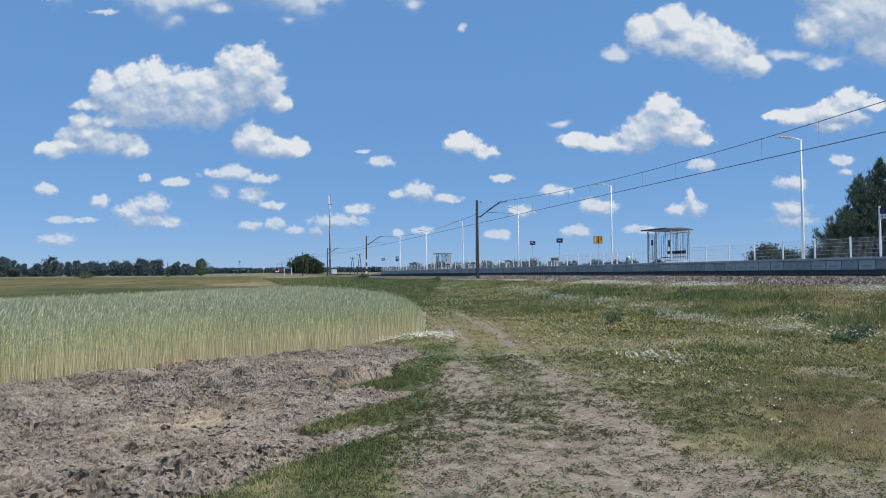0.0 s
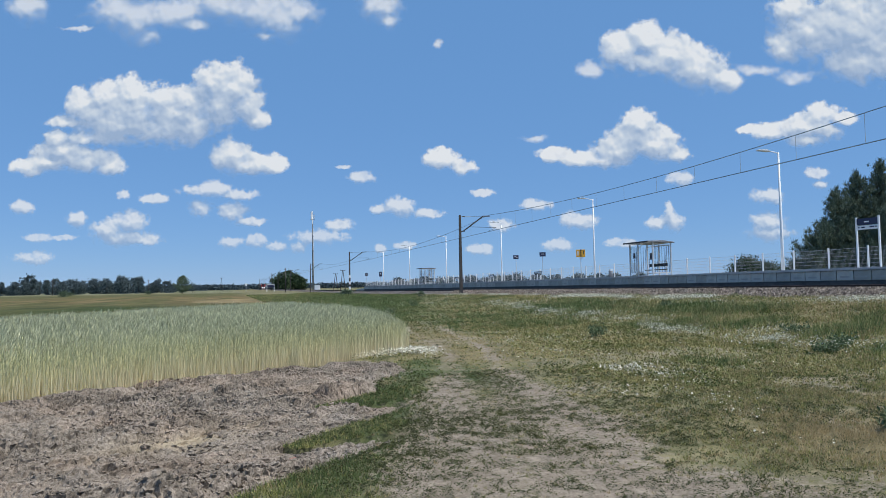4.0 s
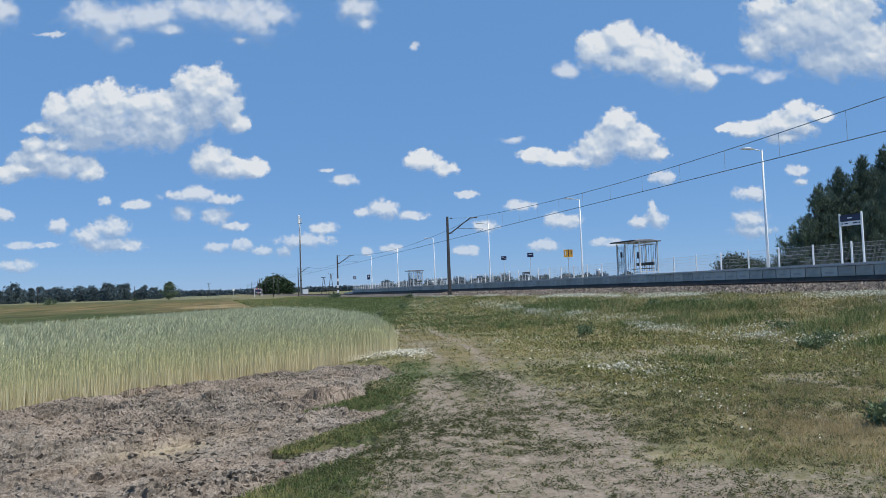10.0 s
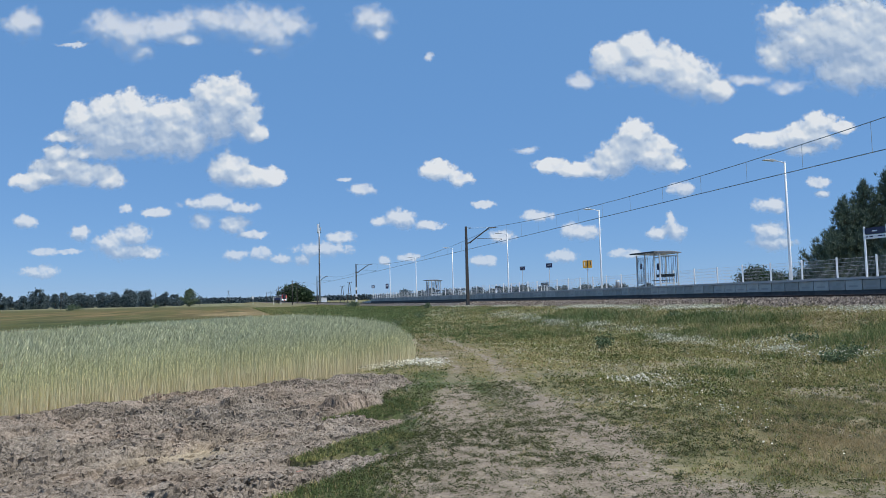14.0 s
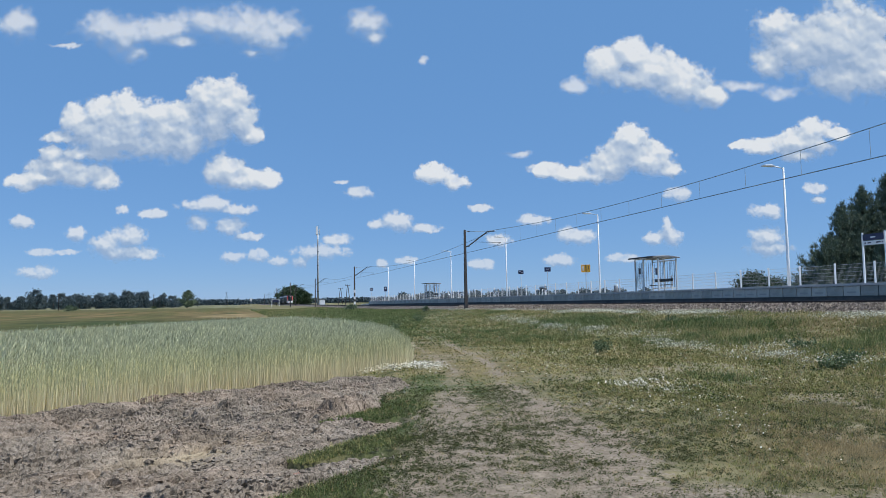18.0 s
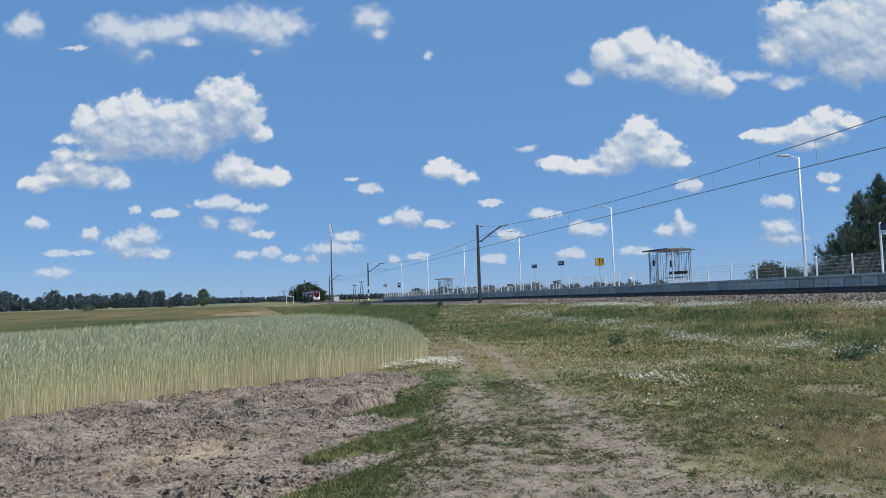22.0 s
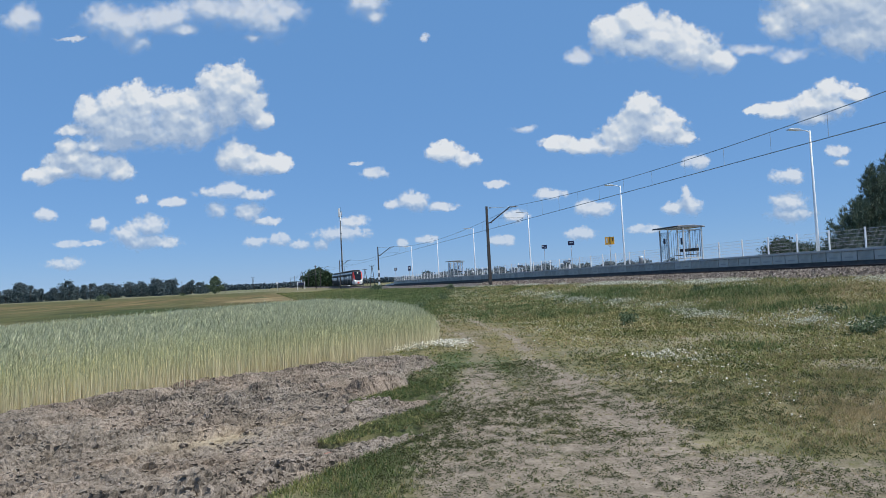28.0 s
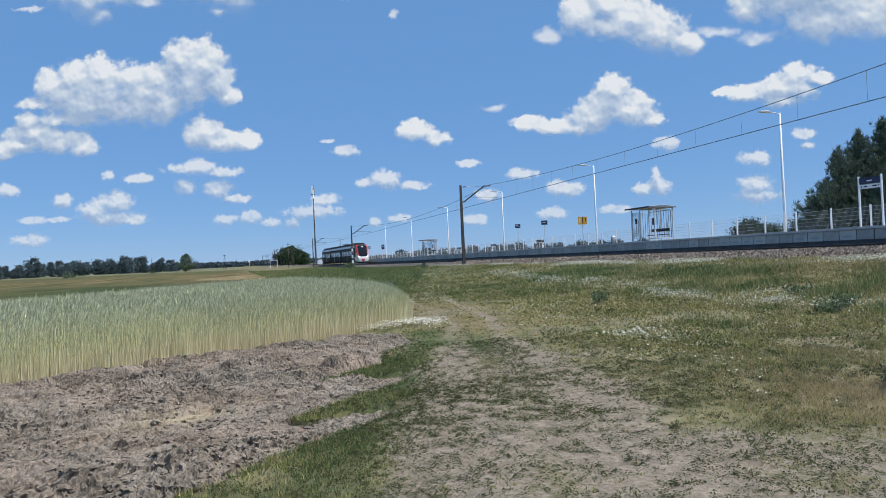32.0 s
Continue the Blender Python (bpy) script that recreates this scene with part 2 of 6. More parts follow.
def ground_z(x, y):
    x, y = np.asarray(x, float), np.asarray(y, float)
    zr = rail_z(y)
    up = np.clip((x - 12.5) / 9.0, 0, 1)
    up = up * up * (3 - 2 * up)
    behind = np.clip((x - 31.5) / 6.0, 0, 1)
    z = up * (zr - 0.55)
    z = z * (1 - behind) + behind * np.maximum(zr - 0.5, 0.0)
    near = np.clip(1 - np.hypot(x, y) / 60, 0, 1)
    z = z + near * ((fbm(x * 0.5, y * 0.5, 3) - 0.5) * 0.10 + (fbm(x * 2.2, y * 2.2, 5) - 0.5) * 0.04)
    return z


def leaf_cloud(centres, spread, count, size):
    n = len(centres) * count
    c = np.repeat(centres, count, 0) + rng.normal(0, 1, (n, 3)) * np.repeat(spread, count)[:, None] * np.array([1, 1, 0.8])
    u = rng.normal(0, 1, (n, 3))
    u /= np.linalg.norm(u, axis=1)[:, None]
    w = np.cross(u, rng.normal(0, 1, (n, 3)))
    w /= np.linalg.norm(w, axis=1)[:, None]
    s = size * rng.uniform(0.6, 1.3, n)[:, None]
    v = np.stack([c - u * s, c - w * s * 0.5, c + u * s, c + w * s * 0.5], 1).reshape(-1, 3)
    return v, np.arange(n * 4).reshape(-1, 4)


def furrow(x, y):
    """Coordinates along and across the furrows, which run beside the rye."""
    return 0.8 * x + 0.6 * y, -0.6 * x + 0.8 * y


def soil_reach(s):
    """How far the ploughed ground reaches along each furrow: three uneven tongues."""
    return np.interp(s, [4.3, 4.5, 4.7, 4.85, 5.1, 5.32, 5.45, 5.7, 5.85, 6.1, 6.5, 6.75, 6.9, 7.1, 7.3, 8.2, 8.6, 9.3, 10.6],
                     [1.0, 3.4, 4.7, 6.3, 6.1, 5.7, 5.0, 4.9, 6.9, 7.9, 7.6, 7.0, 6.6, 6.9, 8.2, 9.4, 10.9, 11.3, 11.3])


def soil_inside(x, y):
    a, s = furrow(x, y)
    wob = (fbm(x * 1.6, y * 1.6, 21) - 0.5)
    d = soil_reach(s + wob * 0.12) + wob * 0.7 - a
    return np.clip(np.minimum(d, (s - 4.4) * 1.5), -1, 1) * (s < 10.6)


def line_gap(x, y, points):
    """Distance from arrays of places to a bent line."""
    best = np.full(np.shape(x), 1e9)
    for (x0, y0), (x1, y1) in zip(points[:-1], points[1:]):
        dx, dy = x1 - x0, y1 - y0
        t = np.clip(((x - x0) * dx + (y - y0) * dy) / (dx * dx + dy * dy), 0, 1)
        best = np.minimum(best, np.hypot(x - x0 - t * dx, y - y0 - t * dy))
    return best


RUT_LEFT = [(0.9, 2.5), (1.6, 4.8), (2.5, 8.0), (3.7, 11.9), (4.9, 15.7), (5.7, 20.9), (6.4, 26), (7.2, 36), (8, 60)]
RUT_RIGHT = [(2.3, 2.5), (2.9, 4.6), (3.6, 7.0), (4.7, 11.6), (5.9, 15.6), (6.9, 20.9), (7.8, 26), (8.8, 36), (9.6, 60)]


def bare_amount(x, y):
    dl, dr = line_gap(x, y, RUT_LEFT), line_gap(x, y, RUT_RIGHT)
    n = fbm(x * 1.1, y * 1.1, 31, 5)
    wide = np.interp(y, [4, 7, 12, 16, 22], [0.85, 0.75, 0.5, 0.2, 0.18])
    b = np.maximum(np.exp(-(dl / (wide * 0.9)) ** 2), 1.1 * np.exp(-(dr / (wide * 1.05)) ** 2))
    b = np.maximum(b, 0.72 * np.exp(-(line_gap(x, y, [(2.3, 4.0), (3.7, 5.1), (4.5, 4.2), (4.2, 3.0)]) / 1.0) ** 2))
    b = np.maximum(b, 0.5 * np.exp(-(dr / 1.7) ** 2) * (y < 11))
    b = b * np.interp(y, [0, 9, 13, 17, 22, 30, 60], [1.0, 0.9, 0.45, 0.56, 0.54, 0.25, 0.1])
    b = b * (1 - 0.7 * np.exp(-(np.hypot(x - 6.3, (y - 5.5) * 0.8) / 1.3) ** 2))
    patch = np.clip((fbm(x * 0.45, y * 0.45, 37) - 0.56) * 6, 0, 0.7) * (x > 2) * (x < 14)
    return np.clip(np.maximum(b, patch * 0.6) + (n - 0.5) * 0.9 * np.clip(b * 3 + 0.25, 0, 1), 0, 1)


def dry_amount(x, y):
    n = fbm(x * 0.35, y * 0.35, 41, 4)
    d = np.clip((n - 0.52) * 4, 0, 1) * np.interp(y, [6, 12, 20], [0.35, 0.6, 0.6])
    d = np.maximum(d, 1.1 * np.exp(-(np.hypot(x - 6.3, (y - 5.5) * 0.8) / 1.25) ** 2))
    d = np.maximum(d, 0.6 * np.exp(-(np.maximum(line_gap(x, y, [(5.3, 15), (6.2, 21), (7.0, 30)]) - 0.4, 0) / 1.1) ** 2))
    d = np.maximum(d, 0.5 * np.exp(-((x - 20.5) / 1.2) ** 2) * (n > 0.5))
    return np.clip(d, 0, 1)


LUSH = [(7.5, 34, 3.2, 10), (9.0, 46, 4.0, 15), (11.5, 27, 2.2, 4), (14.0, 21, 2.0, 2.0), (16.5, 33, 2.5, 6), (15.5, 14.8, 1.4, 0.9), (13.8, 11.6, 1.2, 0.8), (11.0, 58, 4.0, 16), (15.0, 90, 5.0, 35), (17.5, 24, 1.6, 3), (3.2, 12.6, 0.9, 0.7), (1.9, 9.4, 0.8, 0.8), (4.25, 11.2, 0.4, 1.9)]
VERGE = [(0.3, 4.2), (0.7, 5.4), (1.4, 7.2), (2.1, 9.4), (3.1, 12.2), (4.1, 14.6)]


def lush_amount(x, y):
    """Damp hollows where the grass stands dense and dark."""
    n = fbm(x * 0.9, y * 0.9, 83, 4)
    b = 0.9 * np.clip((fbm(x * 0.33, y * 0.33, 84, 3) - 0.6) * 6, 0, 1) * (x > 7.5 + 0.1 * y)
    for cx, cy, rx, ry in LUSH:
        b = np.maximum(b, np.exp(-(((x - cx) / rx) ** 2 + ((y - cy) / ry) ** 2)))
    b = np.maximum(b, 0.56 * np.exp(-(line_gap(x, y, VERGE) / 0.42) ** 2))
    return np.clip(b * 1.3 + (n - 0.5) * 1.4 * (b > 0.05), 0, 1)


# ---- ground: one sheet to the horizon ----
def ground_material():
    m, nt, bsdf = nodes_of("meadow and dirt")
    tc = nt.nodes.new("ShaderNodeTexCoord")
    sep = nt.nodes.new("ShaderNodeSeparateXYZ")
    link(nt, tc.outputs["Object"], sep.inputs[0])

    def attr(key):
        a = nt.nodes.new("ShaderNodeAttribute")
        a.attribute_name = key
        return a.outputs["Fac"]
    broad, mid, fine = noise_node(nt, 0.12, 5), noise_node(nt, 1.7, 5), noise_node(nt, 22, 5, 0.7)
    grass = ramp(nt, mid, [(0.3, (0.076, 0.078, 0.038)), (0.48, (0.155, 0.146, 0.075)), (0.70, (0.285, 0.25, 0.138))])
    straw = ramp(nt, mid, [(0.3, (0.115, 0.092, 0.048)), (0.7, (0.24, 0.19, 0.10))])
    sand = ramp(nt, maths(nt, "ADD", maths(nt, "MULTIPLY", fine, 0.6), maths(nt, "MULTIPLY", noise_node(nt, 5.0, 5, 0.65), 0.4)), [(0.3, (0.120, 0.099, 0.073)), (0.47, (0.224, 0.186, 0.141)), (0.64, (0.36, 0.305, 0.235))])
    bare = maths(nt, "ADD", attr("bare"), maths(nt, "MULTIPLY", maths(nt, "SUBTRACT", maths(nt, "ADD", maths(nt, "MULTIPLY", fine, 0.5), maths(nt, "MULTIPLY", noise_node(nt, 7.0, 5, 0.65), 0.5)), 0.5), 2.2))
    bare = maths(nt, "MULTIPLY", maths(nt, "SUBTRACT", bare, 0.25), 2.6, clamp=True)
    dry = maths(nt, "ADD", attr("dry"), maths(nt, "MULTIPLY", maths(nt, "SUBTRACT", mid, 0.5), 0.8), clamp=True)
    grass = mixed(nt, attr("lush"), grass, (0.06, 0.088, 0.034))
    near = mixed(nt, bare, mixed(nt, dry, grass, straw), sand)
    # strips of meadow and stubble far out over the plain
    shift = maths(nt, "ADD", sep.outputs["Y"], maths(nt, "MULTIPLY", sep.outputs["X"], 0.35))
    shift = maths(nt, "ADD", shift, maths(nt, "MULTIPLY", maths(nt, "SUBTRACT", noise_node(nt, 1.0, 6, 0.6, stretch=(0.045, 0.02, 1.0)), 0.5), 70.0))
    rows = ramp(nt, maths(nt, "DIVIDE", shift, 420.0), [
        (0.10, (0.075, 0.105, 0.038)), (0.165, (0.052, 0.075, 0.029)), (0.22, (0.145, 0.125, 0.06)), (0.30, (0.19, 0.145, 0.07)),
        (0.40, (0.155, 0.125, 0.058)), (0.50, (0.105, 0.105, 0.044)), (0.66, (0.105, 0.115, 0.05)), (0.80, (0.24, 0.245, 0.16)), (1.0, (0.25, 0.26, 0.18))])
    long_ = noise_node(nt, 1.0, 6, 0.65, stretch=(0.2, 0.014, 1.0))
    rows = mixed(nt, maths(nt, "MULTIPLY", maths(nt, "SUBTRACT", long_, 0.48), 14.0, clamp=True), rows, mixed(nt, 0.75, rows, (0.085, 0.10, 0.036)))
    dx = maths(nt, "DIVIDE", maths(nt, "SUBTRACT", sep.outputs["X"], 2.0), 8.0)
    dy = maths(nt, "DIVIDE", maths(nt, "SUBTRACT", sep.outputs["Y"], 102.0), 16.0)
    spot = maths(nt, "SUBTRACT", 1.15, maths(nt, "ADD", maths(nt, "MULTIPLY", dx, dx), maths(nt, "MULTIPLY", dy, dy)))
    spot = maths(nt, "MULTIPLY", maths(nt, "ADD", spot, maths(nt, "MULTIPLY", maths(nt, "SUBTRACT", noise_node(nt, 0.3, 4), 0.5), 1.2)), 2.5, clamp=True)
    rows = mixed(nt, maths(nt, "MULTIPLY", spot, maths(nt, "MULTIPLY", maths(nt, "SUBTRACT", long_, 0.35), 4.5, clamp=True)), rows, (0.30, 0.235, 0.135))
    patches = maths(nt, "ADD", maths(nt, "MULTIPLY", maths(nt, "SUBTRACT", noise_node(nt, 1.0, 5, 0.65, stretch=(0.06, 0.045, 1.0)), 0.5), 5.0), 0.4, clamp=True)
    rows = mixed(nt, maths(nt, "MULTIPLY", patches, 0.55), rows, mixed(nt, 0.5, rows, (0.24, 0.17, 0.09)))
    tone = mixed(nt, 0.75, rows, mixed(nt, maths(nt, "ADD", maths(nt, "MULTIPLY", maths(nt, "SUBTRACT", noise_node(nt, 1.0, 6, 0.7, stretch=(0.22, 0.07, 1.0)), 0.5), 3.4), 0.5, clamp=True), (0.34, 0.37, 0.32), (1.12, 1.07, 0.98)), "MULTIPLY")
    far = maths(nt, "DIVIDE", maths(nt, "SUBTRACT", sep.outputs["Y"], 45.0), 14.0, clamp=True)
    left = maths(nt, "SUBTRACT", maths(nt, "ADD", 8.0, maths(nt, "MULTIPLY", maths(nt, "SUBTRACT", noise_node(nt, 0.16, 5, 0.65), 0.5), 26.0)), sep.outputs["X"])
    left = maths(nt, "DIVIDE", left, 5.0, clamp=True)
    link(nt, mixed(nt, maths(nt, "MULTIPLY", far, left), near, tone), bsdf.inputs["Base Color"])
    bsdf.inputs["Roughness"].default_value = 0.95
    bsdf.inputs["Specular IOR Level"].default_value = 0.1
    bumped(nt, bsdf, maths(nt, "ADD", fine, maths(nt, "MULTIPLY", mid, 2.0)), 0.7, 0.03)
    return m


def stretch(fine0, fine1, step, far, grow=1.18):
    mid = list(np.arange(fine0, fine1 + step / 2, step))
    d, lo, hi = step, [fine0], [fine1]
    while lo[-1] > -far:
        d *= grow
        lo.append(lo[-1] - d)
    d = step
    while hi[-1] < far:
        d *= grow
        hi.append(hi[-1] + d)
    return np.array(lo[:0:-1] + mid + hi[1:])


gx, gy = stretch(-4, 15, 0.08, 4500, 1.1), stretch(3, 24, 0.09, 4500, 1.1)
GX, GY = np.meshgrid(gx, gy)
GX, GY = GX.ravel(), GY.ravel()
soil_here = soil_inside(GX, GY)
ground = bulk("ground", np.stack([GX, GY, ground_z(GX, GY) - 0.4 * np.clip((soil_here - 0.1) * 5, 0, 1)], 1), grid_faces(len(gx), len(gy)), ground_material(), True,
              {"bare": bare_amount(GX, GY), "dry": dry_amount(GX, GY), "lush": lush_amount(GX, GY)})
tagged(ground, "dry meadow with a worn sandy field track", "ground", kind="structure")

# ---- ploughed soil ----
soil_mat, nt, bsdf = nodes_of("dry ploughed soil")
crumb, lump = noise_node(nt, 30, 7, 0.75), noise_node(nt, 2.2, 4)
tone = ramp(nt, maths(nt, "ADD", maths(nt, "MULTIPLY", crumb, 0.62), maths(nt, "MULTIPLY", lump, 0.38)),
            [(0.36, (0.074, 0.063, 0.051)), (0.475, (0.192, 0.163, 0.132)), (0.60, (0.325, 0.281, 0.231))])
# redder earth in drifts, pale sand in one hollow
warm = maths(nt, "MULTIPLY", maths(nt, "SUBTRACT", noise_node(nt, 0.55, 4), 0.44), 5.0, clamp=True)
tone = mixed(nt, warm, tone, mixed(nt, 1.0, tone, (1.04, 0.97, 0.93), "MULTIPLY"))
sand_at = nt.nodes.new("ShaderNodeAttribute")
sand_at.attribute_name = "sandy"
tone = mixed(nt, maths(nt, "MULTIPLY", sand_at.outputs["Fac"], maths(nt, "ADD", crumb, 0.8), clamp=True), tone, (0.37, 0.305, 0.21))
link(nt, tone, bsdf.inputs["Base Color"])
bsdf.inputs["Roughness"].default_value = 1.0
bsdf.inputs["Specular IOR Level"].default_value = 0.05
bumped(nt, bsdf, maths(nt, "ADD", crumb, maths(nt, "MULTIPLY", noise_node(nt, 90, 4, 0.6), 0.5)), 0.6, 0.02)


def cells(x, y, seed):
    """Broken plates of earth: each with its own height and tilt, falling off at its border."""
    xi, yi = np.floor(x), np.floor(y)
    best, second, level = np.full(x.shape, 9.0), np.full(x.shape, 9.0), np.zeros(x.shape)
    for i in (-1, 0, 1):
        for j in (-1, 0, 1):
            cx, cy = xi + i, yi + j
            px, py = cx + lattice(cx, cy, seed), cy + lattice(cx, cy, seed + 1)
            dx, dy = x - px, y - py
            d = np.hypot(dx, dy)
            lift = lattice(cx, cy, seed + 2) + 0.45 * (dx * (lattice(cx, cy, seed + 3) - 0.5) + dy * (lattice(cx, cy, seed + 4) - 0.5)) * 2
            closer = d < best
            second = np.where(closer, best, np.minimum(second, d))
            level = np.where(closer, lift, level)
            best = np.where(closer, d, best)
    edge = np.clip((second - best) / 0.45, 0, 1)
    return level * edge * (2 - edge)


SAND_HOLLOW = (-0.55, 8.05)


def sandy(x, y):
    a, s = furrow(x - SAND_HOLLOW[0], y - SAND_HOLLOW[1])
    return np.exp(-((a / 0.75) ** 2 + (s / 0.3) ** 2) * (0.6 + fbm(x * 4, y * 4, 57)))


def billow(u, w, seed, octaves=2):
    """Rounded lumps with sharp clefts between them."""
    return np.minimum(np.abs(fbm(u, w, seed, octaves) - 0.5) * 4.0, 1.15)


def soil_lumps(x, y):
    a, s = furrow(x, y)
    wx, wy = (fbm(x * 3.0, y * 3.0, 58, 4) - 0.5) * 0.55, (fbm(x * 3.0, y * 3.0, 59, 4) - 0.5) * 0.55
    u, w = a * 0.6 + wx, s * 1.45 + wy
    rough = np.clip(fbm(a * 0.7, s * 1.2, 52, 3) * 2.6 - 0.55, 0.15, 1.2) * np.interp(s, [4.4, 6.2, 7.6, 10.5], [1.15, 1.0, 0.75, 0.7]) * (1 - 0.75 * sandy(x, y))
    h = 0.115 * billow(u * 1.3, w * 1.2, 53) + 0.072 * billow(u * 3.2 + 5, w * 2.8, 56)
    h = h + (0.35 + 0.65 * rough) * (0.046 * billow(u * 7.5, w * 7.5, 60) + 0.028 * billow(u * 16, w * 16, 62))
    return h + rough * (0.05 * cells(u * 2.4, w * 2.6, 61) + 0.04 * cells(u * 5.0, w * 5.6, 66) + 0.03 * cells(u * 10, w * 11, 71))


def soil_height(x, y):
    a, s = furrow(x, y)
    edge = np.clip(soil_inside(x, y) / 0.85, 0, 1) ** 0.8
    edge = edge * edge * (3 - 2 * edge)
    bend = s + 0.55 * fbm(a * 0.4, s * 0.45, 51) + 0.10 * fbm(a * 1.7, s * 1.7, 55, 3)
    ridge = (0.5 + 0.5 * np.cos(bend * 2 * math.pi / 0.86)) ** 0.8
    h = (0.10 + 0.12 * fbm(a * 0.6, s, 54, 2)) * ridge + soil_lumps(x, y)
    h = h + np.exp(-((s - 9.9) / 0.55) ** 2) * 0.03 * np.clip((11 - a) / 2.0, 0, 1) - 0.07 * sandy(x, y - 0.15)
    low = 1 - 0.5 * np.clip((a - 2.8) / 1.5, 0, 1) * np.clip(7.3 - s, 0, 1)
    low = low * (1 - 0.2 * np.clip((a - 6.5) / 3.5, 0, 1))
    return -0.10 + edge * (h * low * 0.8 - 0.015)


sa, ss = np.arange(-4.6, 11.8, 0.0175), np.arange(4.0, 10.75, 0.0165)
SA, SS = np.meshgrid(sa, ss)
SX, SY = (0.8 * SA - 0.6 * SS).ravel(), (0.6 * SA + 0.8 * SS).ravel()
soil_f = grid_faces(len(sa), len(ss))
seen = (SX > -0.5 * SY - 0.6) & (soil_inside(SX, SY) > -0.25)
soil_f = soil_f[seen[soil_f].all(1)]
used, soil_f = np.unique(soil_f, return_inverse=True)
SX, SY, soil_f = SX[used], SY[used], soil_f.reshape(-1, 4)
# beyond the near part the same furrows in a wider net
wa, wb = np.arange(-13, 11.8, 0.08), np.arange(4.0, 10.75, 0.08)
WA, WB = np.meshgrid(wa, wb)
WX, WY = (0.8 * WA - 0.6 * WB).ravel(), (0.6 * WA + 0.8 * WB).ravel()
wide_f = grid_faces(len(wa), len(wb))
outer = (WX < -0.5 * WY - 0.52) & (soil_inside(WX, WY) > -0.25)
wide_f = wide_f[outer[wide_f].all(1)]
used, wide_f = np.unique(wide_f, return_inverse=True)
soil_f = np.concatenate([soil_f, wide_f.reshape(-1, 4) + len(SX)])
SX, SY = np.concatenate([SX, WX[used]]), np.concatenate([SY, WY[used]])
# the turned sods hang over towards the open furrow
lean = 0.4 * (soil_lumps(SX, SY) - 0.13) * np.clip(soil_inside(SX, SY) / 0.3, 0, 1)
JX, JY = (fbm(SX * 9, SY * 9, 46, 2) - 0.5) * 0.05 + 0.6 * lean, (fbm(SX * 9, SY * 9, 48, 2) - 0.5) * 0.05 - 0.8 * lean
crumble = rng.normal(0, 0.0065, (len(SX), 3)) * (np.clip(fbm(SX * 0.9, SY * 0.9, 64, 3) * 2.6 - 0.45, 0.55, 1.25) * (1 - 0.6 * sandy(SX, SY)))[:, None]
soil = bulk("ploughed_soil", np.stack([SX + JX, SY + JY, soil_height(SX, SY)], 1) + crumble, soil_f, soil_mat, False, {"sandy": sandy(SX, SY)})
tagged(soil, "dry grey-brown ploughed soil in rough crumbling furrows", "soil", kind="structure")


def scatter(n, x0, x1, y0, y1):
    return rng.uniform(x0, x1, n), rng.uniform(y0, y1, n)


# loose clods on the furrows: uneven twelve-cornered lumps
G = (1 + 5 ** 0.5) / 2
ICO_V = np.array([(-1, G, 0), (1, G, 0), (-1, -G, 0), (1, -G, 0), (0, -1, G), (0, 1, G), (0, -1, -G), (0, 1, -G), (G, 0, -1), (G, 0, 1), (-G, 0, -1), (-G, 0, 1)]) / 1.9
ICO_F = np.array([(0, 11, 5), (0, 5, 1), (0, 1, 7), (0, 7, 10), (0, 10, 11), (1, 5, 9), (5, 11, 4), (11, 10, 2), (10, 7, 6), (7, 1, 8),
                  (3, 9, 4), (3, 4, 2), (3, 2, 6), (3, 6, 8), (3, 8, 9), (4, 9, 5), (2, 4, 11), (6, 2, 10), (8, 6, 7), (9, 8, 1)])


def lumps_at(x, y, z, r, rough=0.35, flat=0.75):
    n = len(x)
    p = ICO_V[None] * (1 + rng.uniform(-rough, rough, (n, 12, 3))) * r[:, None, None]
    p *= np.stack([rng.uniform(0.7, 1.35, n), rng.uniform(0.7, 1.35, n), np.full(n, flat)], -1)[:, None, :]
    v = p + np.stack([x, y, z], -1)[:, None, :]
    return v.reshape(-1, 3), (ICO_F[None] + 12 * np.arange(n)[:, None, None]).reshape(-1, 3)


def rounder(v, f):
    """Splits each triangle of a lump in four and rounds it."""
    v, out, mids = [tuple(p) for p in v], [], {}

    def mid(i, j):
        key = (min(i, j), max(i, j))
        if key not in mids:
            p = (np.array(v[i]) + np.array(v[j])) / 2
            v.append(tuple(p / np.linalg.norm(p)))
            mids[key] = len(v) - 1
        return mids[key]
    for a, b, c in f:
        ab, bc, ca = mid(a, b), mid(b, c), mid(c, a)
        out += [(a, ab, ca), (b, bc, ab), (c, ca, bc), (ab, bc, ca)]
    return np.array(v), np.array(out)


BALL_V, BALL_F = rounder(ICO_V, ICO_F)


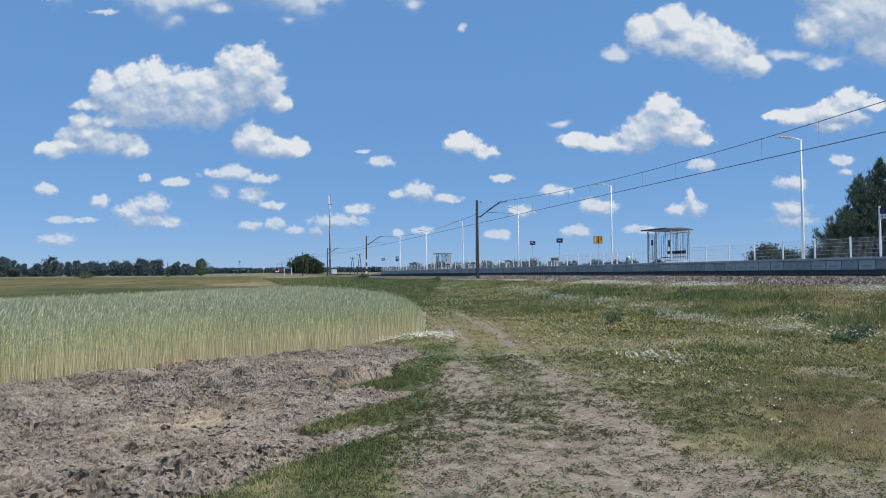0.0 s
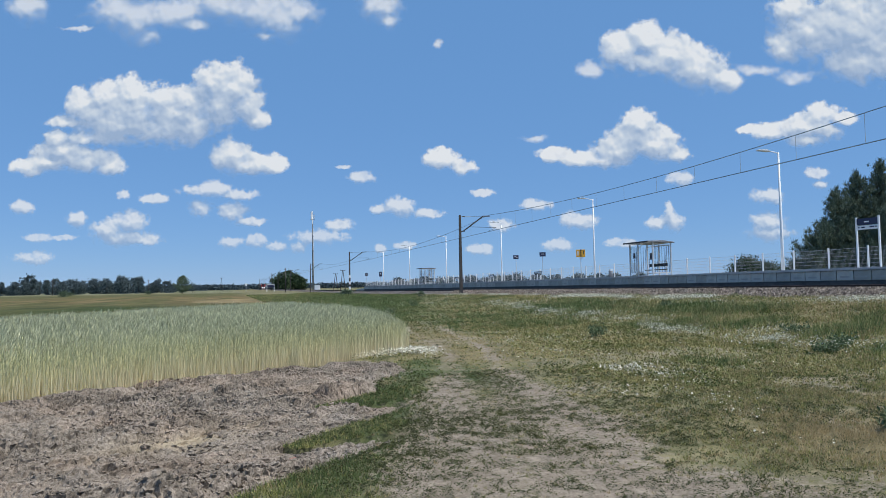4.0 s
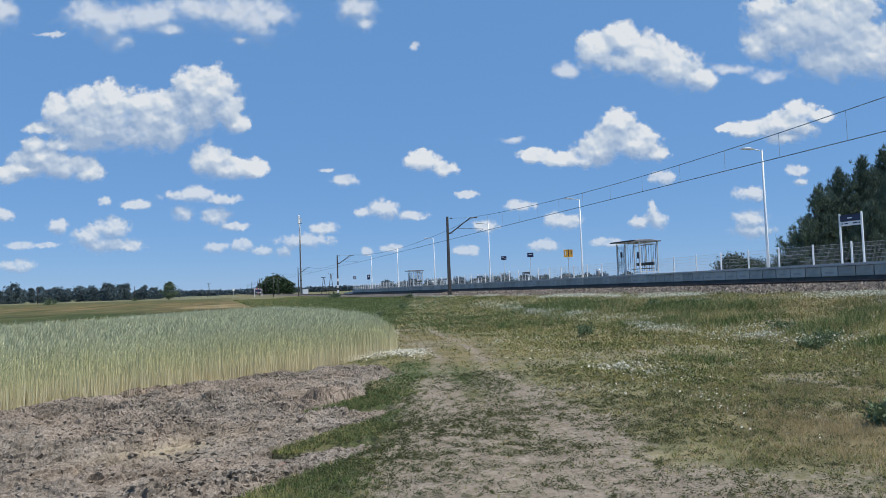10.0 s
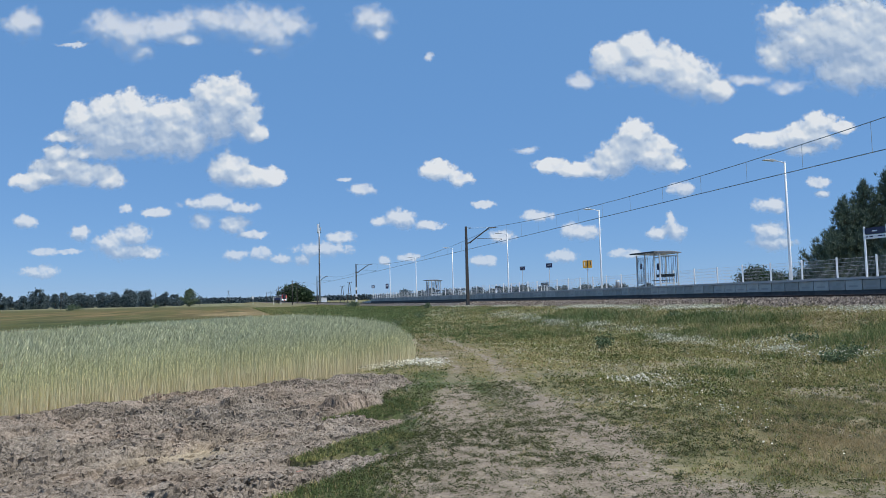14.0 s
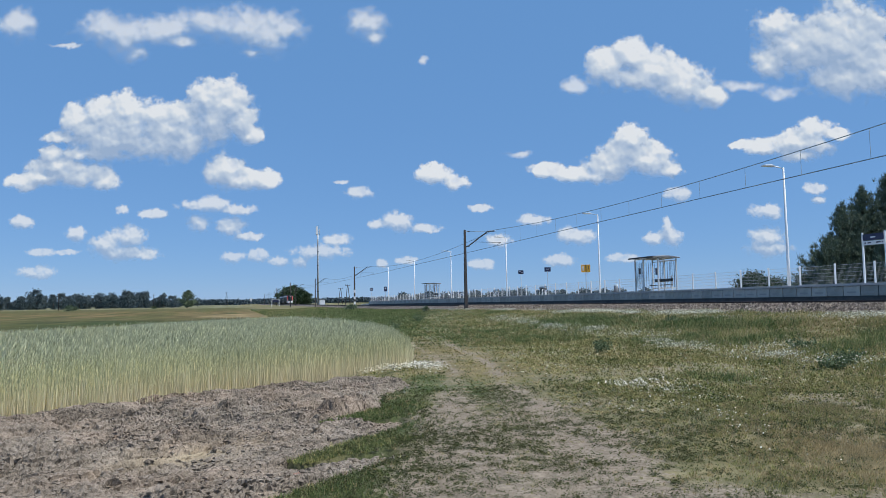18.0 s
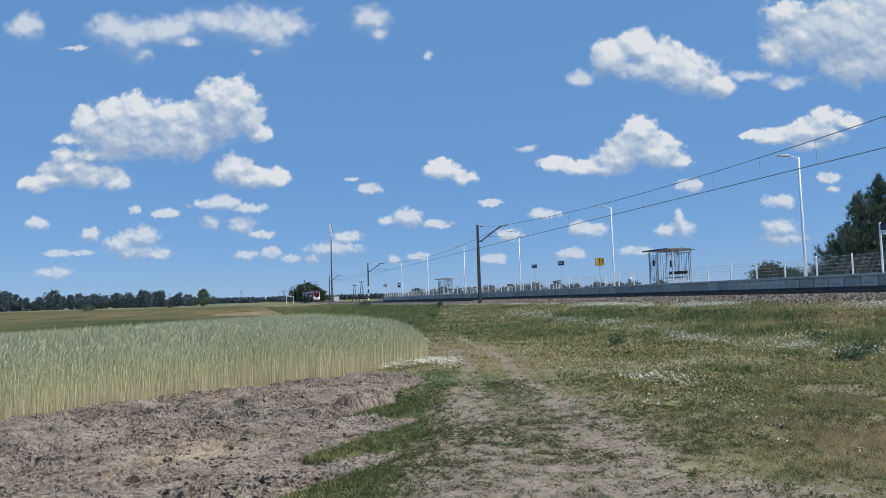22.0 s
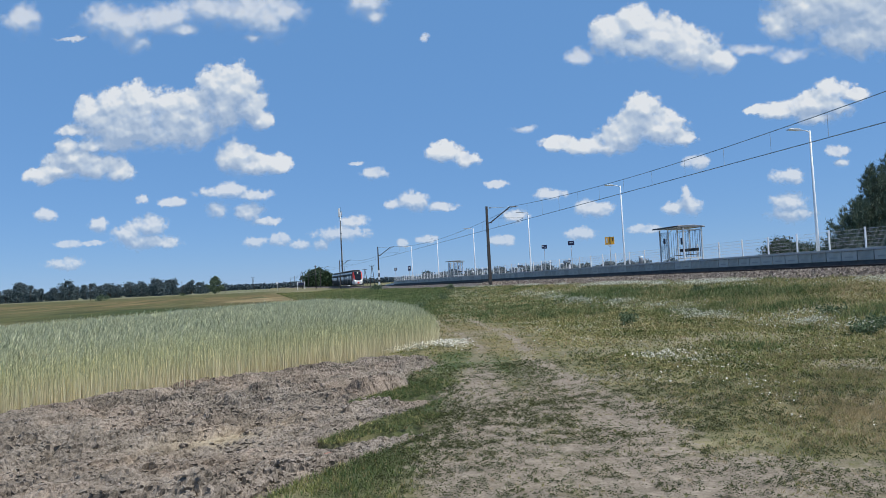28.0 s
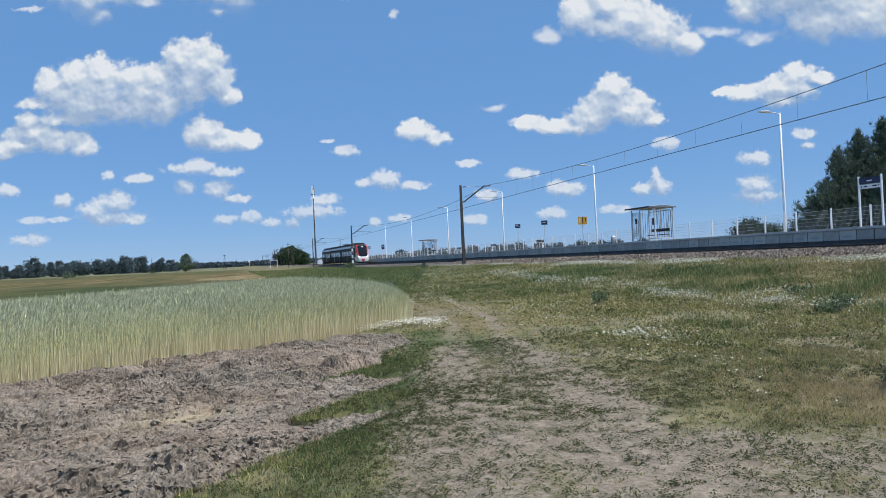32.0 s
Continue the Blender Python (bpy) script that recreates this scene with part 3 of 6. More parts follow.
def clods(n, r0, r1, power, rounded):
    """Clods of turned earth half sunk in the furrows, lying along them."""
    a, s = rng.uniform(-4.2, 11, n), rng.uniform(4.4, 10.5, n)
    x, y = 0.8 * a - 0.6 * s, 0.6 * a + 0.8 * s
    inside = soil_inside(x, y)
    coarse = np.clip(fbm(x * 1.1, y * 1.1, 52, 3) * 2.6 - 0.55, 0.1, 1.2) * (1 - sandy(x, y))
    coarse = coarse * np.interp(s, [4.4, 6.0, 7.6, 10.5], [1.2, 1.0, 0.4, 0.35])
    keep = (inside > 0.05) & (x > -0.5 * y - 0.4) & (rng.random(n) < coarse)
    x, y, inside, coarse = x[keep], y[keep], inside[keep], coarse[keep]
    r = (r0 + (r1 - r0) * rng.random(len(x)) ** power * np.clip(coarse, 0.3, 1)) * np.clip(0.5 + inside, 0.5, 1)
    z = soil_height(x, y) - r * 0.12
    if not rounded:
        return lumps_at(x, y, z + r * 0.22, r, 0.5, 0.62)
    m, k = len(x), len(BALL_V)
    p = np.repeat(BALL_V[None], m, 0)
    q = p * 1.5 + rng.uniform(0, 90, (m, 1, 3))
    bumpy = 0.62 * lattice(q[..., 0] + q[..., 2], q[..., 1] + 0.7 * q[..., 2], 91) + 0.5 * lattice(2.3 * q[..., 0] - q[..., 2], 2.3 * q[..., 1] + 2 * q[..., 2], 92)
    p = p * ((0.5 + bumpy) * rng.uniform(0.72, 1.25, bumpy.shape))[..., None] * r[:, None, None]
    la, wa, ha = rng.uniform(0.9, 1.9, m), rng.uniform(0.7, 1.2, m), rng.uniform(0.5, 0.85, m)
    t = rng.normal(0, 0.5, m)
    pa, pw, ph = p[..., 0] * la[:, None], p[..., 1] * wa[:, None], p[..., 2] * ha[:, None]
    tilt = rng.normal(0, 0.3, m)[:, None]
    pw, ph = pw * np.cos(tilt) - ph * np.sin(tilt), pw * np.sin(tilt) + ph * np.cos(tilt)
    c, d = (0.8 * np.cos(t) - 0.6 * np.sin(t))[:, None], (0.6 * np.cos(t) + 0.8 * np.sin(t))[:, None]
    v = np.stack([x[:, None] + pa * c - pw * d, y[:, None] + pa * d + pw * c, z[:, None] + ph], -1)
    return v.reshape(-1, 3), (BALL_F[None] + k * np.arange(m)[:, None, None]).reshape(-1, 3)


# the nearest large clods are single pieces
clod_meshes = []
for k in range(8):
    lump = BALL_V * 1.5 + rng.uniform(0, 90, 3)
    swell = 0.5 + 0.62 * lattice(lump[:, 0] + lump[:, 2], lump[:, 1] + 0.7 * lump[:, 2], 91) + 0.5 * lattice(2.3 * lump[:, 0] - lump[:, 2], 2.3 * lump[:, 1] + 2 * lump[:, 2], 92)
    me = bpy.data.meshes.new("clod")
    swell = swell * rng.uniform(0.72, 1.25, len(BALL_V))
    me.from_pydata((BALL_V * swell[:, None] * np.array((0.05, 0.036, 0.025))).tolist(), [], BALL_F.tolist())
    me.materials.append(soil_mat)
    clod_meshes.append(me)
ca, cs_ = rng.uniform(-2.2, 6.0, 900), rng.uniform(4.6, 7.6, 900)
cx, cy = 0.8 * ca - 0.6 * cs_, 0.6 * ca + 0.8 * cs_
fits = (soil_inside(cx, cy) > 0.2) & (cx > -0.45 * cy) & (rng.random(900) > sandy(cx, cy))
cx, cy = cx[fits][:260], cy[fits][:260]
for x, y, z in zip(cx, cy, soil_height(cx, cy)):
    r = rng.uniform(0.5, 1.35)
    ob = new("clod", clod_meshes[int(rng.integers(8))])
    ob.matrix_basis = pose(x, y, z - 0.004 * r, rng.uniform(-25, 25), rng.uniform(-25, 25), rng.uniform(0, 70)) @ Matrix.Scale(r, 4)
    ob.parent = soil
v, f = clods(6500, 0.018, 0.055, 1.8, True)
tagged(bulk("soil_clods", v, f, soil_mat, False), "dry grey-brown clods lying in the ploughed furrows", "clods", kind="stuff")
v, f = clods(26000, 0.010, 0.034, 2.0, False)
tagged(bulk("soil_crumbs", v, f, soil_mat, False), "loose crumbs of dry earth on the ploughed soil", "soil", kind="stuff")


# a red brick fragment lying on the furrows
shard = thing("brick_fragment", pose(0.56, 6.55, float(soil_height(np.array([0.56]), np.array([6.55]))[0]), 12, -9, 35), "broken red brick fragment lying on the ploughed soil", "brick")
part("fragment", Geo().add([(-0.048, -0.03, -0.012), (0.042, -0.033, -0.012), (0.051, 0.018, -0.012), (-0.036, 0.03, -0.012), (-0.042, -0.024, 0.021), (0.03, -0.03, 0.027), (0.042, 0.015, 0.018), (-0.03, 0.024, 0.027)],
                           [(0, 3, 2, 1), (4, 5, 6, 7), (0, 1, 5, 4), (1, 2, 6, 5), (2, 3, 7, 6), (3, 0, 4, 7)]), worn("red brick", (0.22, 0.10, 0.07), (0.33, 0.165, 0.12), 20.0, 0.9), shard, bevel=0.008)


# ---- rye ----
def rye_material():
    m, nt, bsdf = nodes_of("ripening rye")
    tc = nt.nodes.new("ShaderNodeTexCoord")
    sep = nt.nodes.new("ShaderNodeSeparateXYZ")
    link(nt, tc.outputs["Object"], sep.inputs[0])
    geo = nt.nodes.new("ShaderNodeNewGeometry")
    h = maths(nt, "ADD", sep.outputs["Z"], maths(nt, "MULTIPLY", maths(nt, "SUBTRACT", geo.outputs["Random Per Island"], 0.5), 0.5))
    col = ramp(nt, h, [(0.0, (0.80, 0.73, 0.55)), (0.16, (0.78, 0.72, 0.54)), (0.40, (0.73, 0.71, 0.50)), (0.62, (0.61, 0.625, 0.45)), (0.85, (0.58, 0.605, 0.475)), (1.0, (0.64, 0.655, 0.535))])
    # pale ears and dark flag leaves: random tone per piece, stronger higher up
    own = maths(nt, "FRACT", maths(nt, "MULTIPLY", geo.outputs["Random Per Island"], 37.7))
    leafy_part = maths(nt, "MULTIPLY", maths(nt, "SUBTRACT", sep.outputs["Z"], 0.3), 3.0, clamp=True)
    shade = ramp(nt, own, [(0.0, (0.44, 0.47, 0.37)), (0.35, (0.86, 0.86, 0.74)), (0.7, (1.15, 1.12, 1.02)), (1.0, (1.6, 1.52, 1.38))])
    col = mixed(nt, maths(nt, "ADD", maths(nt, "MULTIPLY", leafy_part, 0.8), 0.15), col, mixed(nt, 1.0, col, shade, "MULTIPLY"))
    col = mixed(nt, 0.55, col, mixed(nt, noise_node(nt, 0.5, 5, 0.65), (0.66, 0.68, 0.64), (1.3, 1.26, 1.2)), "MULTIPLY")
    link(nt, col, bsdf.inputs["Base Color"])
    bsdf.inputs["Roughness"].default_value = 0.7
    bsdf.inputs["Specular IOR Level"].default_value = 0.06
    tr = nt.nodes.new("ShaderNodeBsdfTranslucent")
    link(nt, col, tr.inputs["Color"])
    mx = nt.nodes.new("ShaderNodeMixShader")
    mx.inputs[0].default_value = 0.38
    link(nt, bsdf.outputs[0], mx.inputs[1])
    link(nt, tr.outputs[0], mx.inputs[2])
    link(nt, mx.outputs[0], nt.nodes["Material Output"].inputs["Surface"])
    return m




def rye_inside(x, y):
    """Between the ploughed edge, the field track and the far edge."""
    a, s = furrow(x, y)
    wob = (fbm(x * 0.9, y * 0.9, 61) - 0.5)
    right = np.interp(y, [15, 16.5, 19, 23, 28, 32, 38], [3.5, 4.0, 4.5, 5.0, 4.85, 4.2, 3.4]) + wob * 0.5 - x
    far = np.interp(x, [-30, -16.2, -8.0, -0.8, 4.5], [1.5, 11.0, 20.6, 33.6, 39.0]) - y
    return np.minimum(np.minimum(right, far), (s - 10.6 - 0.3 * np.clip((a - 10.5) / 1.5, 0, 1) + wob * 0.05))


def rye_stand(n, margin0, margin1, thick, whole, short=0.0, beyond=False):
    """Stems with drooping ears; deep in the field only the upper half can be seen."""
    x, y = scatter(n, -30 if beyond else -20, 4.8, 1.5, 39)
    d = rye_inside(x, y)
    keep = (d > margin0) & (d < margin1) & ((x > -0.5 * y - 0.8) != beyond)
    x, y, d = x[keep], y[keep], d[keep]
    n = len(x)
    low = np.clip(0.72 + d * 0.7, 0.72, 1.0)
    h = (0.79 + 0.13 * fbm(x * 0.5, y * 0.5, 63) + rng.normal(0, 0.065, n) - np.where(d < 1.0, 0.22 * rng.random(n) ** 1.6, 0)) * low * (1 - short * rng.random(n))
    lean_a = rng.normal(-0.3, 1.0, n)
    lean = (0.02 + (0.11 if whole else 0.10) * rng.random(n)) * h
    lx, ly = np.cos(lean_a) * lean, np.sin(lean_a) * lean
    w = thick * (0.7 + 0.6 * rng.random(n))
    ta = rng.uniform(0, 6.28, n)
    wx, wy = np.cos(ta), np.sin(ta)

    def at(t, side):
        return np.stack([x + lx * t * t + wx * w * side, y + ly * t * t + wy * w * side, h * t], -1)
    t0 = 0.0 if whole else 0.5
    bend = np.stack([x + lx * 1.45, y + ly * 1.45, h * 0.99], -1)
    stem = np.stack([at(t0, -0.5), at(t0, 0.5), at(0.88, 0.4), at(0.88, -0.4)], 1)
    off = np.stack([wx * w * 0.6, wy * w * 0.6, 0 * w], -1)
    off2 = np.stack([-wy * w * 0.6, wx * w * 0.6, 0 * w], -1)
    mid = 0.5 * (at(0.88, 0) + bend)
    ear = np.stack([at(0.88, 0), mid + off, bend, mid - off], 1)
    ear2 = np.stack([at(0.88, 0), mid + off2, bend, mid - off2], 1)
    pieces = [stem, ear, ear2] if whole else [ear, ear2]
    v = np.concatenate(pieces, 1).reshape(-1, 3)
    return v, np.arange(n * 4 * len(pieces)).reshape(-1, 4)


parts_v, parts_f, base = [], [], 0
for n, m0, m1, w, whole, short, beyond in ((950000, 0.0, 1.2, 0.006, True, 0.0, False), (1150000, -0.08, 0.35, 0.006, True, 0.6, False), (560000, 1.2, 30.0, 0.0115, False, 0.0, False), (240000, 0.0, 1.2, 0.0095, False, 0.5, False), (60000, 0.0, 30.0, 0.025, True, 0.0, True)):
    v, f = rye_stand(n, m0, m1, w, whole, short, beyond)
    parts_v.append(v)
    parts_f.append(f + base)
    base += len(v)
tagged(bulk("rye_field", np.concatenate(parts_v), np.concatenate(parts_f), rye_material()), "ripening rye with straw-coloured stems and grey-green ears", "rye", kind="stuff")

# ---- grass, weeds and flowers ----
grass_mat = leafy("meadow grass", (0.105, 0.135, 0.043), (0.31, 0.31, 0.10), (0.60, 0.53, 0.26))
lush_mat = leafy("lush grass", (0.052, 0.085, 0.032), (0.15, 0.20, 0.075), (0.34, 0.36, 0.155))
straw_mat = leafy("dry grass", (0.34, 0.26, 0.135), (0.54, 0.43, 0.24))
weed_mat = leafy("low weeds", (0.038, 0.050, 0.021), (0.125, 0.134, 0.052))
clump_mat = leafy("leafy weeds", (0.075, 0.11, 0.06), (0.17, 0.22, 0.115))
petal_mat = leafy("white petals", (0.62, 0.60, 0.50), (0.78, 0.76, 0.65), through=0.1)
pale_leaf = leafy("silvery weeds", (0.36, 0.37, 0.28), (0.56, 0.56, 0.46))


def open_ground(x, y):
    """Where meadow plants may stand."""
    return (soil_inside(x, y) < 0.14) & (rye_inside(x, y) < -0.05) & (x < 22.9)


def in_sight(x, y):
    """The stretch of meadow before the railway that the view takes in."""
    return (x > -0.42 * y - 0.5) & (x < 1.3 * y + 0.8) & (y > 3.2)


def blades(x, y, h, width, per):
    n = len(x)
    x, y, h, width = (np.repeat(q, per) for q in (x, y, h, width))
    m = n * per
    a, r = rng.uniform(0, 6.28, m), rng.random(m)
    bx, by = x + np.cos(a) * h * 0.35 * r, y + np.sin(a) * h * 0.35 * r
    bz = ground_z(bx, by) - 0.008
    ln = h * rng.uniform(0.5, 1.15, m)
    out = ln * rng.uniform(0.15, 0.75, m)
    ta = rng.uniform(0, 6.28, m)
    wx, wy = np.cos(ta) * width / 2, np.sin(ta) * width / 2
    v = np.stack([np.stack([bx - wx, by - wy, bz], -1), np.stack([bx + wx, by + wy, bz], -1),
                  np.stack([bx + np.cos(a) * out, by + np.sin(a) * out, bz + ln], -1)], 1)
    return v.reshape(-1, 3), np.arange(m * 3).reshape(-1, 3)


def sow(n, y0, y1, x0, x1, power=1.0):
    x, y = rng.uniform(x0, x1, n), y0 + (y1 - y0) * rng.random(n) ** power
    keep = open_ground(x, y) & in_sight(x, y)
    return x[keep], y[keep]


def tall(x, y):
    """Height of the sward: trodden by the track, higher towards the railway."""
    return np.interp(x - 0.18 * y, [-2, 1, 2.5, 5, 9, 14], [0.075, 0.038, 0.035, 0.055, 0.09, 0.12]) * (0.55 + 0.9 * fbm(x * 0.8, y * 0.8, 81))


green, dryv, low, rich = [], [], [], []
for n, y0, y1, x0, x1, k, w, per in ((95000, 3.4, 10.5, -1.5, 12, 1.0, 0.0075, 7), (56000, 10.5, 24, -2, 23, 1.0, 0.017, 6), (80000, 24, 75, 2, 23, 1.35, 0.027, 6), (36000, 75, 190, 4, 22.5, 1.2, 0.075, 6)):
    x, y = sow(n, y0, y1, x0, x1, k)
    b, d, l = bare_amount(x, y), dry_amount(x, y), lush_amount(x, y)
    tuft = fbm(x * 2.1, y * 2.1, 86, 3)
    worn_in = np.interp(x - 0.27 * y, [-0.7, 0.1, 1.0, 1.9, 2.8], [0.95, 0.45, 0.4, 0.7, 1.0])
    keep = rng.random(len(x)) < np.clip((1.0 - b) ** 1.6 * (0.1 + 0.8 * l + 1.6 * np.clip(tuft - 0.32, 0, 1)) * worn_in, 0.02, 1)
    x, y, d, l = x[keep], y[keep], d[keep], l[keep]
    h = tall(x, y) * rng.uniform(0.6, 1.3, len(x)) * np.interp(y, [60, 120], [1.0, 1.6]) * (1 + 0.9 * l * np.clip((x - 5) / 3, 0, 1))
    pick = rng.random(len(x))
    s = pick < (0.38 + 0.62 * d if y0 < 20 else 0.3 + 0.5 * d) * (1 - 0.8 * l) * np.interp(x - 0.27 * y, [-1.0, 0.3], [0.35, 1.0])
    r = ~s & (rng.random(len(x)) < (0.05 if y0 < 20 else 0.35) + 0.85 * l + np.interp(x - 0.27 * y, [-0.3, 0.4], [0.35, 0.0]))
    g = ~s & ~r
    ww = np.full(len(x), w)
    green.append(blades(x[g], y[g], h[g], ww[g], per))
    rich.append(blades(x[r], y[r], h[r], ww[r] * 1.2, per))
    dryv.append(blades(x[s], y[s], h[s] * 1.15, ww[s] * 0.8, per))
# taller grass in the gaps between the ends of the furrows
for n, a0, a1, s0, s1 in ((700, 4.3, 6.6, 5.2, 5.95), (600, 6.2, 8.8, 6.6, 7.35)):
    a, q = rng.uniform(a0, a1, n), rng.uniform(s0, s1, n)
    x, y = 0.8 * a - 0.6 * q, 0.6 * a + 0.8 * q
    keep = soil_inside(x, y) < 0.2
    x, y = x[keep], y[keep]
    h = rng.uniform(0.03, 0.07, len(x))
    half = rng.random(len(x)) < 0.5
    green.append(blades(x[half], y[half], h[half], np.full(half.sum(), 0.008), 7))
    rich.append(blades(x[~half], y[~half], h[~half], np.full((~half).sum(), 0.009), 7))
# low weeds on the worn ground: mats of small leaves in uneven drifts
for n, y0, y1, x1, spread, leaves, size in ((21000, 3.4, 8.5, 9, 0.022, 18, 0.0085), (21000, 6.0, 12.5, 12, 0.029, 14, 0.012), (8000, 11.5, 30, 13, 0.06, 9, 0.024)):
    x, y = sow(n, y0, y1, -1.0, x1)
    b, d = bare_amount(x, y), dry_amount(x, y)
    u = x - 0.27 * y
    cover = np.interp(u, [-0.6, -0.1, 0.2, 0.6, 0.95, 1.3, 1.6, 2.1, 2.6, 3.3, 5.0], [0.75, 0.7, 0.58, 0.4, 0.5, 0.46, 0.36, 0.37, 0.46, 0.47, 0.43])
    cover = cover + 0.06 * (y < 9) + 0.7 * np.exp(-((u - 1.22) / 0.36) ** 2 - ((y - 11.0) / 2.6) ** 2)
    cover = cover + 0.5 * (fbm(x * 0.9, y * 0.9, 89, 3) - 0.5)
    clump = fbm(x * 6.5, y * 9.0, 87, 3)
    share = np.clip((clump - 0.5 - (0.5 - cover) * 0.62) * 9 + 0.5, 0.13, 1) * (1 - 0.7 * d) * np.where((y > 13) & (u > -0.2) & (u < 2.4), 0.45, 1.0) * np.interp(y, [11, 14], [1.0, 0.5])
    keep = rng.random(len(x)) < share
    x, y = x[keep], y[keep]
    c = np.stack([x, y, ground_z(x, y) + spread * 0.55], 1)
    s = spread * rng.uniform(0.4, 1.7, len(x))
    v, f = leaf_cloud(c, s, leaves, size)
    v[:, 2] = np.maximum(c[:, 2].repeat(leaves * 4) + (v[:, 2] - c[:, 2].repeat(leaves * 4)) * 0.6, ground_z(v[:, 0], v[:, 1]) - 0.004)
    low.append((v, f))


# tufts of herbs over the meadow, from the track to the foot of the bank
herbs = []
for n, y0, y1, x0, x1, spread, leaves, size in ((11000, 8.5, 17, 4.5, 21.5, 0.06, 12, 0.019), (13000, 14, 30, 3.5, 22.4, 0.09, 12, 0.026), (4500, 28, 50, 6, 22.4, 0.10, 10, 0.036)):
    x, y = sow(n, y0, y1, x0, x1)
    rut = np.minimum(line_gap(x, y, RUT_LEFT), line_gap(x, y, RUT_RIGHT))
    keep = rng.random(len(x)) < (0.25 + 1.3 * np.clip(fbm(x * 1.3, y * 1.3, 88, 4) - 0.35, 0, 1)) * (1 - 0.8 * np.exp(-(rut / 0.35) ** 2)) * np.interp(x - 0.27 * y, [2.0, 4.0], [0.4, 1.0] if y0 < 12 else [0.3, 1.0])
    x, y = x[keep], y[keep]
    c = np.stack([x, y, ground_z(x, y) + spread * 0.5], 1)
    v, f = leaf_cloud(c, spread * rng.uniform(0.5, 1.5, len(x)), leaves, size)
    v[:, 2] = np.maximum(v[:, 2], ground_z(v[:, 0], v[:, 1]) - 0.004)
    herbs.append((v, f))


def herb_material():
    m, nt, bsdf = nodes_of("meadow herbs")
    isle = nt.nodes.new("ShaderNodeNewGeometry").outputs["Random Per Island"]
    fac = maths(nt, "ADD", maths(nt, "MULTIPLY", isle, 0.13), maths(nt, "MULTIPLY", noise_node(nt, 0.75, 6, 0.68, stretch=(1.0, 0.5, 1.0)), 1.25))
    col = ramp(nt, maths(nt, "SUBTRACT", fac, 0.19), [(0.30, (0.07, 0.10, 0.037)), (0.46, (0.20, 0.205, 0.067)), (0.57, (0.34, 0.29, 0.125)), (0.65, (0.45, 0.35, 0.175)), (0.72, (0.56, 0.53, 0.41))])
    link(nt, col, bsdf.inputs["Base Color"])
    bsdf.inputs["Roughness"].default_value = 0.7
    bsdf.inputs["Specular IOR Level"].default_value = 0.1
    return m


def joined(pairs):
    off, vs, fs = 0, [], []
    for v, f in pairs:
        vs.append(v)
        fs.append(f + off)
        off += len(v)
    return np.concatenate(vs), np.concatenate(fs)


tagged(bulk("grass", *joined(green), grass_mat), "uneven green meadow grass", "grass", kind="stuff")
tagged(bulk("lush_grass", *joined(rich), lush_mat), "dense dark green grass in the damp hollows", "grass", kind="stuff")
tagged(bulk("dry_grass", *joined(dryv), straw_mat), "dry straw-coloured grass among the green", "grass", kind="stuff")
v, f = joined(herbs)
tagged(bulk("meadow_herbs", v, f, herb_material()), "mottled meadow herbs, green, brown and pale with seed heads", "herbs", kind="stuff")
tagged(bulk("ground_weeds", *joined(low), weed_mat), "low dark weeds on the sandy track", "weeds", kind="stuff")


def flowers(name, spots, height, size, mat, label):
    xs, ys = [], []
    for cx, cy, rx, ry, n in spots:
        xs.append(cx + rng.normal(0, rx, n))
        ys.append(cy + rng.normal(0, ry, n))
    x, y = np.concatenate(xs), np.concatenate(ys)
    keep = soil_inside(x, y) < 0.1
    x, y = x[keep], y[keep]
    n = len(x)
    z = ground_z(x, y) + height * rng.uniform(0.5, 1.2, n)
    s = size * rng.uniform(0.6, 1.3, n) * np.clip(y / 11, 0.75, 1.15)
    tilt = rng.normal(0, 0.45, (n, 2))
    pts = []
    for k in range(6):
        a = k * math.pi / 3
        dx, dy = np.cos(a) * s, np.sin(a) * s
        pts.append(np.stack([x + dx, y + dy, z + dx * tilt[:, 0] + dy * tilt[:, 1]], -1))
    v = np.stack(pts, 1).reshape(-1, 3)
    return tagged(bulk(name, v, np.arange(n * 6).reshape(-1, 6), mat), label, "flowers", kind="stuff")


flowers("daisies", [(4.3, 16.1, 0.25, 0.25, 620), (3.7, 15.75, 0.3, 0.16, 360), (3.0, 15.35, 0.35, 0.14, 170), (4.3, 15.3, 0.2, 0.4, 120), (2.4, 11.9, 0.5, 0.3, 36), (6.75, 11.1, 0.25, 0.25, 260), (7.0, 10.6, 0.4, 0.4, 150),
                    (6.65, 9.4, 0.35, 0.5, 90), (5.95, 7.65, 0.22, 0.15, 50), (5.66, 6.8, 0.13, 0.12, 34), (5.1, 5.6, 0.25, 0.2, 12), (9.5, 10.5, 0.8, 0.8, 60), (5.7, 8.6, 0.5, 0.5, 50),
                    (6.6, 13.8, 0.6, 0.5, 50), (12.0, 14.0, 1.5, 1.0, 60), (8.5, 18, 1.0, 1.2, 120)], 0.14, 0.0115, petal_mat, "white daisies in loose patches")
verge_spots = [(rng.uniform(19.6, 21.3), 14 + 52 * rng.random() ** 1.3, 0.25, rng.uniform(0.3, 1.1), int(rng.uniform(360, 1100))) for k in range(30)]
verge_spots += [(12.6 + 0.13 * (yy - 13) + rng.normal(0, 0.35), yy, rng.uniform(0.2, 0.7), rng.uniform(0.15, 0.6), int(rng.uniform(130, 470))) for yy in np.linspace(13, 44, 22)]
